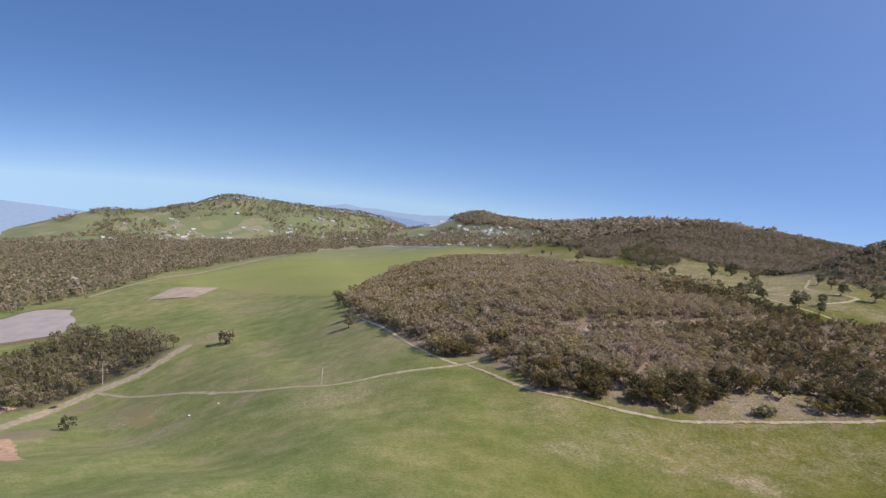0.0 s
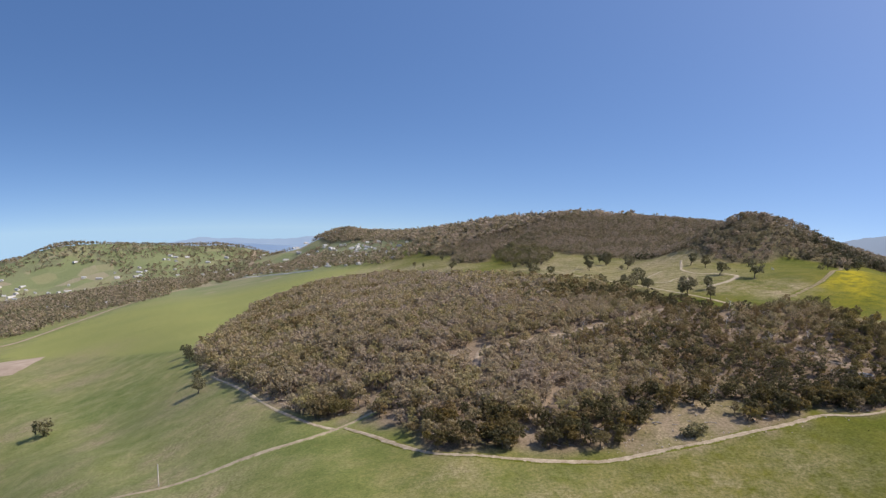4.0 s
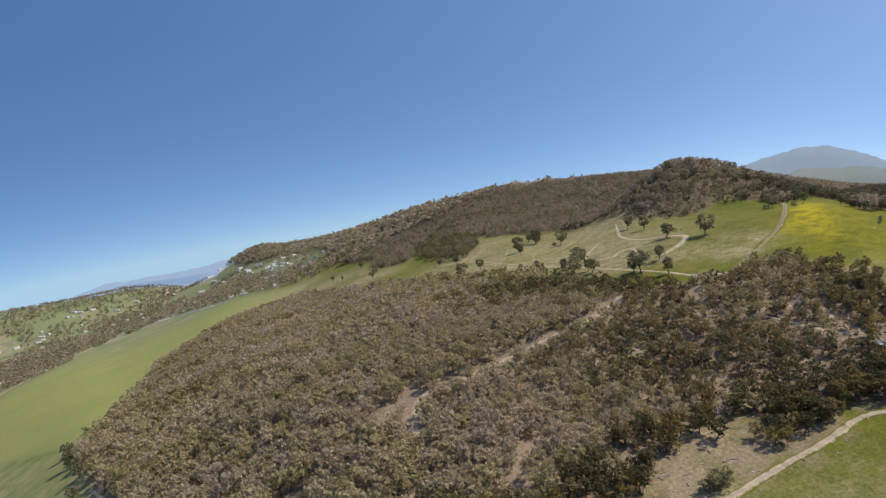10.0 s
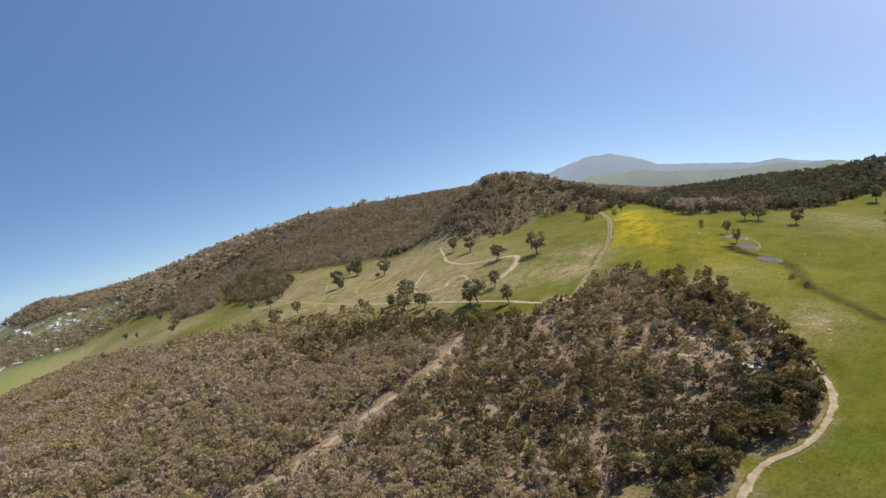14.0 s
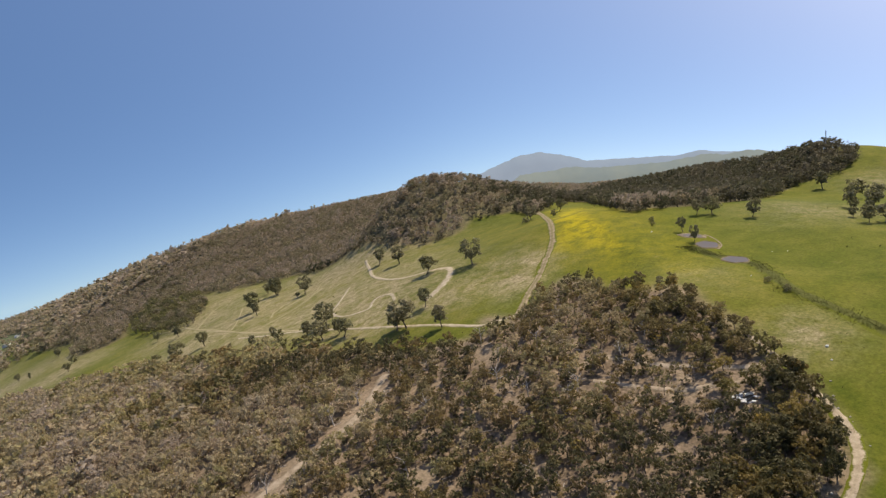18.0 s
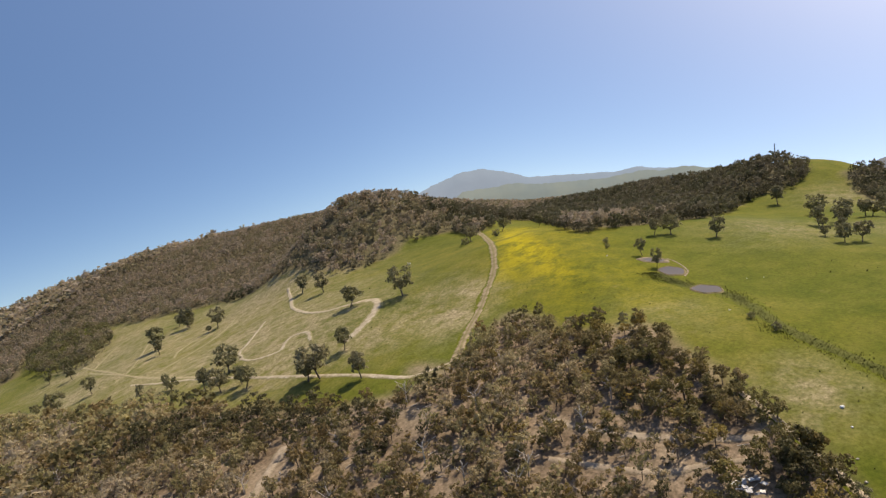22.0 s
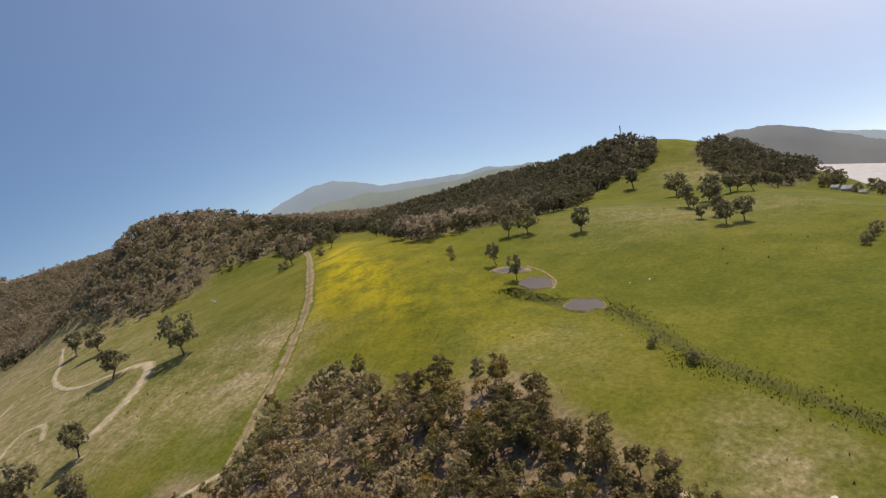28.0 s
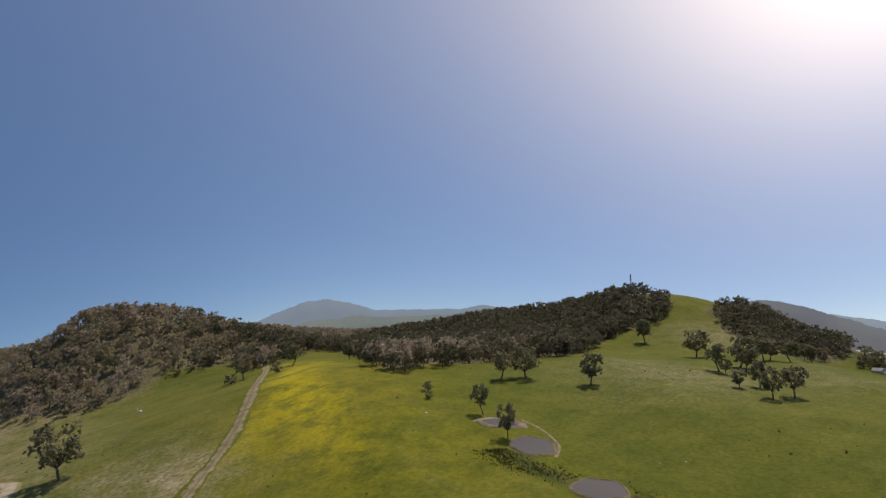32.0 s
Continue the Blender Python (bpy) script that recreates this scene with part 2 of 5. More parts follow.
m_rust = mottled("orange_soil", (0.36, 0.225, 0.135), (0.54, 0.38, 0.25), 0.3, 2.0, 0.95, 0.3)
m_deadwood = mottled("bleached_dead_wood", (0.30, 0.27, 0.24), (0.56, 0.52, 0.47), 1.2, 7.0, 0.85, 0.2)
m_stone_litter = mottled("pale_stone", (0.34, 0.29, 0.235), (0.60, 0.54, 0.47), 0.9, 6.0, 0.9, 0.3)
m_bare = mottled("pale_worked_soil", (0.30, 0.23, 0.17), (0.46, 0.37, 0.28), 0.06, 0.9, 0.95, 0.3)
m_streak = track_material("worn_dry_grass", (0.23, 0.20, 0.10), (0.40, 0.335, 0.21), DRY_GRASS)
m_rush = mottled("rushes", (0.075, 0.082, 0.020), (0.165, 0.155, 0.05), 0.3, 3.0, 0.9)


def water_material(name, tone, rough, spec=0.5):
    m, n, l, b = mat(name, rough, spec)
    co = n.new("ShaderNodeNewGeometry").outputs["Position"]
    a = noise_node(n, l, 0.05, 3, 0.5, co)
    r = ramp(n, l, a.outputs[0], [(0.35, tone), (0.7, tuple(1.25 * v for v in tone))])
    l.new(r.outputs[0], b.inputs["Base Color"])
    bp = n.new("ShaderNodeBump")
    bp.inputs["Strength"].default_value = 0.06
    bp.inputs["Distance"].default_value = 0.05
    rip = noise_node(n, l, 1.6, 3, 0.6, co)
    l.new(rip.outputs[0], bp.inputs["Height"])
    l.new(bp.outputs[0], b.inputs["Normal"])
    return m


m_pond = water_material("muddy_pond_water", (0.082, 0.071, 0.066), 0.35, 0.10)
m_brown = water_material("brown_flood_water", (0.37, 0.315, 0.265), 0.4, 0.1)
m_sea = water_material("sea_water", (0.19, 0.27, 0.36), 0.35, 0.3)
# paler than the sea: haze over the inlet is painted into its water tone
m_inlet = water_material("haze_painted_inlet_water", (0.27, 0.355, 0.44), 0.4, 0.4)
m_lake = water_material("bright_river_water", (0.27, 0.28, 0.30), 0.35, 0.3)


def haze_glow_material(name, low, high):
    """Far land with the blue-grey of kilometres of hazy air painted in as emission."""
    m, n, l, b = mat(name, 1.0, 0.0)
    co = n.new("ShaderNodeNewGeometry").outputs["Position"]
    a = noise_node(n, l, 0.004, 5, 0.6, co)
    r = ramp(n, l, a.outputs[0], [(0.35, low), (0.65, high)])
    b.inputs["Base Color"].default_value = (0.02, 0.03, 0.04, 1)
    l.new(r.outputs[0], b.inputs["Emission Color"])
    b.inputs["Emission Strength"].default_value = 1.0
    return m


# each range's haze sits in its glow colour, paler where the air is thicker
m_far_blue = haze_glow_material("haze_glow_mountain", (0.27, 0.345, 0.465), (0.295, 0.37, 0.49))
m_far_pale = haze_glow_material("haze_glow_range", (0.33, 0.42, 0.55), (0.35, 0.44, 0.57))
m_far_green = haze_glow_material("haze_glow_green_hills", (0.21, 0.26, 0.275), (0.26, 0.30, 0.285))
m_far_dark = haze_glow_material("haze_glow_wooded_hill", (0.185, 0.205, 0.245), (0.225, 0.24, 0.27))
m_far_coast = haze_glow_material("haze_glow_coast", (0.315, 0.435, 0.625), (0.335, 0.455, 0.64))


# ---------------------------------------------------------------- the lie of the land
AZ = np.array([-45, -30, -17, -5, 5, 15, 25, 35, 45, 54, 63, 80.0])
DK = np.log(np.array([90, 180, 270, 370, 500, 900, 2000, 4500.0]))
LAND = np.array([-2, -31, -60, -91, -123, -174, -293, -560, -10, -22, -35, -51, -72, -111, -208, -420, -18, -16, -14, -16, -26, -56, -132, -300, -25, -12, 1, 11, 9, -9, -64, -188, -28, -11, 7, 24, 30, 23, -13, -119, -29, -9, 12, 33, 41, 47, 26, -77, -27, -7, 14, 40, 56, 62, 38, -61, -21, -3, 16, 41, 64, 60, 18, -101, -11, 2, 16, 30, 47, 40, -36, -197, 1, 8, 14, 21, 27, 5, -101, -320, 14, 13, 12, 8, -1, -39, -174, -458, 39, 22, 5, -15, -41, -121, -325, -721], float).reshape(12, 8)
LX, LY = 60.0, 0.0


def _knots(v, k):
    v = np.clip(v, k[0], k[-1] - 1e-9)
    i = np.clip(np.searchsorted(k, v, side="right") - 1, 0, len(k) - 2)
    u = (v - k[i]) / (k[i + 1] - k[i])
    return i, 0.5 * u * u * (3 - 2 * u) + 0.5 * u


def base_land(x, y):
    a = np.degrees(np.arctan2(x - LX, y - LY))
    d = np.log(np.maximum(np.hypot(x - LX, y - LY), 60))
    i, u = _knots(a, AZ)
    j, v = _knots(d, DK)
    z = LAND[i, j] * (1 - u) * (1 - v) + LAND[i + 1, j] * u * (1 - v) + LAND[i, j + 1] * (1 - u) * v + LAND[i + 1, j + 1] * u * v
    back = np.clip((np.abs(a - 20) - 95) / 60, 0, 1)
    near = np.clip(1.35 - np.hypot(x - LX, y - LY) / 110, 0, 1)
    near = near * near * (3 - 2 * near)
    z = z * (1 - near) + LAND[2:10, 0].mean() * near
    return z * (1 - back * (1 - near)) + (-30.0) * back * (1 - near)


# crests of the hills: x, y, height, half width
MAIN_RIDGE = [(-211, 3008, -30, 260), (-75, 2990, 54, 260), (-20, 2860, 46, 240), (146, 2412, 54, 300), (268, 1897, 74, 320), (367, 1471, 107, 300), (430, 1220, 119, 260),
              (520, 1080, 116, 215), (590, 985, 110, 195), (615, 930, 86, 190), (600, 800, 61, 180), (575, 690, 54, 150), (560, 615, 56, 130)]
RIGHT_HILL = [(560, 615, 56, 130), (621, 548, 52, 125), (650, 475, 47, 115), (655, 420, 50, 110), (640, 372, 38, 80), (608, 318, 15, 70), (590, 285, 2, 60)]
SPUR = [(374, 628, 84, 50), (398, 634, 107, 62), (428, 652, 105, 70), (462, 690, 88, 75)]
TOWN_HILL = [(-1720, 2970, -235, 420), (-1450, 3110, -158, 380), (-1320, 3165, -86, 330), (-1125, 3235, -82, 400), (-955, 3290, -76, 420), (-728, 3343, -62, 380), (-650, 3360, -66, 300)]


def ridge(x, y, z, crest, power=2.0):
    best = np.zeros_like(x)
    for (x0, y0, z0, w0), (x1, y1, z1, w1) in zip(crest, crest[1:]):
        dx, dy = x1 - x0, y1 - y0
        u = np.clip(((x - x0) * dx + (y - y0) * dy) / (dx * dx + dy * dy), 0, 1)
        far = np.hypot(x - x0 - u * dx, y - y0 - u * dy)
        lift = (z0 + (z1 - z0) * u - z) * np.exp(-((far / (w0 + (w1 - w0) * u)) ** power))
        best = np.maximum(best, lift)
    return best


def inside(x, y, poly):
    """Which of the points lie in a polygon."""
    hit = np.zeros(np.shape(x), bool)
    for (x0, y0), (x1, y1) in zip(poly, poly[1:] + poly[:1]):
        cross = (y0 > y) != (y1 > y)
        hit ^= cross & (x < (x1 - x0) * (y - y0) / ((y1 - y0) or 1e-9) + x0)
    return hit


def near_line(x, y, line):
    """The distance from points to a line of points."""
    best = np.full(np.shape(x), 1e9)
    for (x0, y0), (x1, y1) in zip(line, line[1:]):
        dx, dy = x1 - x0, y1 - y0
        u = np.clip(((x - x0) * dx + (y - y0) * dy) / (dx * dx + dy * dy + 1e-9), 0, 1)
        best = np.minimum(best, np.hypot(x - x0 - u * dx, y - y0 - u * dy))
    return best


# beyond this rim the pasture drops to the river
RIM = [(900, 470), (700, 395), (645, 345), (585, 290), (525, 248), (480, 195), (450, 60)]
LOW = RIM + [(600, -600), (4700, -600), (4700, 1600), (1400, 700)]


def land(x, y):
    """The height of the ground."""
    x, y = np.asarray(x, float), np.asarray(y, float)
    z = base_land(x, y)
    z = z + np.maximum(np.maximum(ridge(x, y, z, MAIN_RIDGE), ridge(x, y, z, RIGHT_HILL)), ridge(x, y, z, SPUR))
    z = z + ridge(x, y, z, TOWN_HILL)
    fall = np.where(inside(x, y, LOW), near_line(x, y, RIM), 0.0)
    z = z - 300 * (1 - np.exp(-fall * fall / (fall + 25.0) / 520.0))
    bearing = np.degrees(np.arctan2(x - 60, y - 100))
    z = z - 420 * np.clip((np.hypot(x - 60, y - 100) - 3500) / 400, 0, 1) * np.clip((-20 - bearing) / 4, 0, 1)
    roll = np.sin(x * 0.031 + 1.3 * np.sin(y * 0.017)) * np.sin(y * 0.027 + 0.9 * np.sin(x * 0.013))
    return z + 0.5 * roll


def land_at(x, y):
    return float(land(np.array([x]), np.array([y]))[0])


def lean_of(x, y):
    """How far growing things lean with the fall of the land: metres sideways for each metre of height."""
    k = np.clip((np.asarray(x, float) - 70.0) / 300.0, -0.85, 1.25) * 0.175
    return np.where(k > 0, 0.74, 1.0) * k, np.where(k > 0, -0.67, 0.0) * k


def stand(x, y, turn=0.0, lift=0.0):
    """The pose of an upright thing on the ground."""
    ax, ay = lean_of(x, y)
    q = Vector((float(ax), float(ay), 1.0)).to_track_quat("Z", "Y").to_matrix().to_4x4()
    return Matrix.Translation((x, y, land_at(x, y) + lift)) @ q @ Matrix.Rotation(turn, 4, "Z")


def soft_in(x, y, poly, edge):
    """1 inside a polygon, 0 outside, with a soft edge."""
    d = near_line(x, y, poly + poly[:1])
    return np.clip(0.5 + np.where(inside(x, y, poly), d, -d) / (2 * edge), 0, 1)


WOOD = [(-141, 545), (-99, 428), (-66, 357), (-45, 314), (-21, 278), (-3, 280), (12, 250), (26, 223), (49, 219), (73, 216), (88, 213), (103, 219), (127, 222), (150, 220), (165, 222),
        (185, 226), (191, 218), (205, 220), (222, 228), (235, 244), (243, 255), (251, 268), (257, 283), (264, 290), (263, 302), (263, 314), (260, 328), (264, 340), (256, 350), (239, 348),
        (217, 340), (207, 342), (200, 352), (190, 398), (170, 467), (150, 581), (101, 733), (27, 1003), (-29, 1040), (-93, 990), (-150, 868), (-146, 715)]
LEFT_WOOD = [(-436, 478), (-450, 560), (-440, 600), (-354, 540), (-285, 484), (-256, 448), (-261, 420), (-269, 400), (-281, 387), (-297, 364), (-303, 336), (-318, 320), (-345, 332), (-400, 400)]
FOREST_EDGE = [(0, 2300), (85, 1750), (105, 1400), (100, 1200), (112, 1119), (138, 1034), (122, 945), (140, 917), (160, 905), (176, 915), (190, 985), (224, 1020), (247, 972), (263, 905), (272, 855), (297, 820), (318, 745), (318, 690), (325, 640), (324, 582), (335, 550), (362, 548), (390, 556), (412, 540), (402, 507), (422, 512), (450, 545), (480, 545), (485, 523), (455, 495), (410, 440), (362, 398), (356, 383), (373, 383), (400, 382), (428, 380), (430, 362), (530, 393), (562, 393), (584, 381), (612, 376), (640, 390)]
FOREST = FOREST_EDGE + [(760, 520), (900, 800), (900, 1300), (700, 2000), (350, 2900), (0, 3150), (-260, 3100)]
VILLAGE = [(-310, 2950), (-95, 2450), (-25, 2180), (30, 2000), (75, 1690), (112, 1490), (62, 1405), (-19, 1750), (-125, 2230), (-250, 2600)]
RIGHT_WOOD = [(627, 356), (642, 347), (650, 325), (632, 300), (605, 286), (582, 283), (568, 288), (555, 292), (558, 307), (567, 322), (596, 345)]
YELLOW = [(402.9, 490.8), (426.2, 492.3), (422.4, 463.0), (354.5, 393.5), (327.0, 366.0), (310.2, 345.7), (298.1, 332.1), (289.6, 333.9), (287.6, 343.8), (283.1, 356.7), (287.7, 373.4), (302.8, 386.7), (325.7, 406.3)]
OPEN_SLOPE = [(106, 217, 7), (116, 224, 8), (128, 230, 8), (141, 235, 7.5), (150, 236, 5), (135, 222, 8), (122, 216, 7)]
CLEARINGS = [(84, 262, 5), (71, 243, 6), (130, 231, 5), (142, 226, 4), (119, 219, 4.5), (32, 388, 9), (58, 333, 8), (40, 318, 6), (72, 327, 5), (102, 336, 6), (166, 350, 7), (149, 340, 5), (12, 640, 9), (47, 326, 7), (127, 338, 5), (108, 238, 6), (118, 228, 4.5),
             (6, 288, 7), (-3, 277, 6), (220, 250, 4), (216, 245, 4), (175, 235, 5), (85, 222, 5), (137, 221, 4), (-40, 318, 5), (200, 330, 6), (-242, 250, 17), (-285, 306, 14), (-268, 345, 9), (-258, 395, 8), (-250, 436, 8), (12, 262, 7), (60, 226, 6), (98, 214, 5), (256, 300, 3), (262, 345, 4), (225, 350, 6), (150, 300, 4), (95, 290, 4), (20, 330, 4), (-10, 360, 4), (110, 370, 5), (60, 420, 5), (130, 262, 4), (160, 262, 4), (185, 300, 3)]
DRY = [(-155, 385, 16, 0.8), (-175, 430, 14, 0.7), (-140, 300, 12, 0.7), (-235, 470, 22, 0.8), (-220, 395, 12, 0.6), (-260, 620, 30, 0.7), (-160, 246, 10, 0.8), (-126, 262, 9, 0.9), (-95, 308, 14, 0.8), (-13, 349, 22, 0.7), (-97, 460, 30, 0.6), (-112, 428, 24, 0.5), (-195, 282, 14, 1), (-76, 231, 16, 0.7), (-314, 695, 30, 0.6), (-304, 762, 26, 0.5), (57, 186, 14, 0.5), (38, 170, 12, 0.6), (100, 165, 10, 0.9), (77, 172, 12, 0.6), (-60, 330, 40, 0.5), (-330, 760, 60, 0.5), (-90, 268, 14, 0.8), (-170, 235, 22, 0.6), (90, 178, 30, 0.42), (120, 185, 26, 0.42), (150, 190, 24, 0.38), (60, 185, 24, 0.42), (238, 465, 50, 0.75), (232, 520, 70, 0.85), (262, 440, 30, 0.4), (275, 400, 26, 0.4), (255, 380, 20, 0.6), (234, 402, 20, 0.7),
       (280, 300, 16, 0.32), (255, 250, 12, 0.7), (-110, 400, 26, 0.6), (-215, 300, 25, 0.6), (-150, 330, 18, 0.4), (290, 620, 80, 0.9), (215, 430, 30, 0.8), (180, 620, 60, 0.8), (215, 640, 70, 0.8), (205, 740, 60, 0.8), (245, 680, 60, 0.7), (30, 205, 16, 0.5), (-60, 235, 14, 0.6),
       (215, 760, 60, 0.7), (245, 800, 60, 0.7), (195, 560, 45, 0.7), (200, 450, 25, 0.6), (285, 510, 40, 0.55), (290, 600, 40, 0.55), (255, 860, 50, 0.6), (300, 720, 50, 0.6), (105, 870, 50, 0.8), (60, 1000, 70, 0.8), (10, 1180, 70, 0.7), (130, 950, 45, 0.7), (245, 400, 30, 0.5), (118, 222, 16, 0.9), (138, 230, 14, 0.9), (410, 316, 30, 0.4), (570, 337, 30, 0.5), (442, 285, 25, 0.32), (262, 375, 14, 0.9), (280, 384, 12, 0.8)]

# one sheet of ground: fine where the camera flies, ever coarser towards the horizon
step = 3.0


def spaced(lo, hi, far_lo, far_hi, grow=1.07):
    core = list(np.arange(lo, hi + 0.1, step))
    d, v = step, core[-1]
    while v < far_hi:
        d *= grow
        v += d
        core.append(v)
    d, v = step, core[0]
    while v > far_lo:
        d *= grow
        v -= d
        core.insert(0, v)
    return np.array(core)


gx = spaced(-300, 480, -4600, 4700)
gy = spaced(150, 640, -2500, 4700)
GX, GY = np.meshgrid(gx, gy)
GZ = land(GX, GY)


def quads_of(nx, ny):
    i = np.arange(nx * ny).reshape(ny, nx)
    return np.stack([i[:-1, :-1], i[:-1, 1:], i[1:, 1:], i[1:, :-1]], -1).reshape(-1, 4)


def mesh_np(name, verts, faces, material, smooth=False, tint=None, tones=None):
    """A mesh from arrays of points and of faces with equal numbers of corners."""
    me = bpy.data.meshes.new(name)
    k = faces.shape[1]
    me.vertices.add(len(verts))
    me.vertices.foreach_set("co", np.asarray(verts, np.float32).ravel())
    me.loops.add(faces.size)
    me.loops.foreach_set("vertex_index", faces.astype(np.int32).ravel())
    me.polygons.add(len(faces))
    me.polygons.foreach_set("loop_start", np.arange(0, faces.size, k, dtype=np.int32))
    if smooth:
        me.polygons.foreach_set("use_smooth", np.ones(len(faces), bool))
    for m in material if isinstance(material, (list, tuple)) else [material]:
        me.materials.append(m)
    if tint is not None:
        at = me.attributes.new("tint", "FLOAT", "POINT")
        at.data.foreach_set("value", np.asarray(tint, np.float32))
    if tones is not None:
        at = me.attributes.new("cover", "FLOAT_COLOR", "POINT")
        at.data.foreach_set("color", np.asarray(tones, np.float32).ravel())
    me.update(calc_edges=True)
    me.validate()
    return me


def jitter(x, y, s, seed):
    """Smooth noise between about -1 and 1."""
    return (np.sin(x / s + 1.7 * np.sin(y / s * 0.83 + seed)) + np.sin(y / s * 1.13 + 1.9 * np.sin(x / s * 0.71 + 2 * seed))) * 0.5


JX = GX + 3.5 * jitter(GX, GY, 9.0, 1.0)
JY = GY + 3.5 * jitter(GY, GX, 8.0, 2.0)
wood_floor = soft_in(JX, JY, WOOD, 4.0)
sandy = np.zeros_like(GX)
for x, y, r in CLEARINGS:
    sandy = np.maximum(sandy, np.clip(1.35 - np.hypot(JX - x, (JY - y) * 0.7) / r, 0, 1))
for x, y, r in ((-12, 270, 4.5), (0, 271, 6), (7, 261, 4.5), (170, 221, 5), (185, 222, 4), (150, 217, 5), (135, 216, 5), (120, 214, 5), (104, 214, 5), (205, 221, 3.5), (225, 236, 3.5), (238, 252, 3.5)):
    sandy = np.maximum(sandy, 0.85 * np.clip(1.35 - np.hypot(JX - x, (JY - y) * 0.7) / r, 0, 1))
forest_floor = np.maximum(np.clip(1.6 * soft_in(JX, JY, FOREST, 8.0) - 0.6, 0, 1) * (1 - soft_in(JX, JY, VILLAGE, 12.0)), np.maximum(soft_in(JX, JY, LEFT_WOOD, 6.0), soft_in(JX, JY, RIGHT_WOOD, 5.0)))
floor_mask = np.maximum(wood_floor, forest_floor)
HILL_LINE = [(293, 385), (312, 400), (356, 448), (400, 500), (430, 540)]
SLOPE = [(405, 492), (428, 492), (432, 452), (380, 392), (345, 352), (318, 322), (292, 296), (272, 300), (266, 330), (270, 356), (300, 386), (350, 440)]
beside = np.exp(-((near_line(JX, JY, HILL_LINE) / 13.0) ** 2))
band = np.exp(-((near_line(JX, JY, [(405, 470), (368, 432), (347, 419), (321, 384), (301, 354), (289, 334)]) / 8.0) ** 2))
yellow = np.maximum(soft_in(JX, JY, YELLOW, 9.0) * np.clip(0.07 + 1.0 * beside + 0.55 * band, 0, 1), 0.20 * soft_in(JX, JY, SLOPE, 16.0))
# thin worn grass instead of litter on the open slope beside the track
for x, y, r in OPEN_SLOPE:
    floor_mask = np.minimum(floor_mask, 0.35 + np.clip(np.hypot(JX - x, (JY - y) * 0.7) / r - 0.5, 0, 1))
dry = np.zeros_like(GX)
for x, y, r, k in DRY:
    dry = np.maximum(dry, k * np.exp(-((np.hypot(JX - x, JY - y) / r) ** 2)))
cover = np.stack([floor_mask, dry, yellow, sandy], -1).reshape(-1, 4)


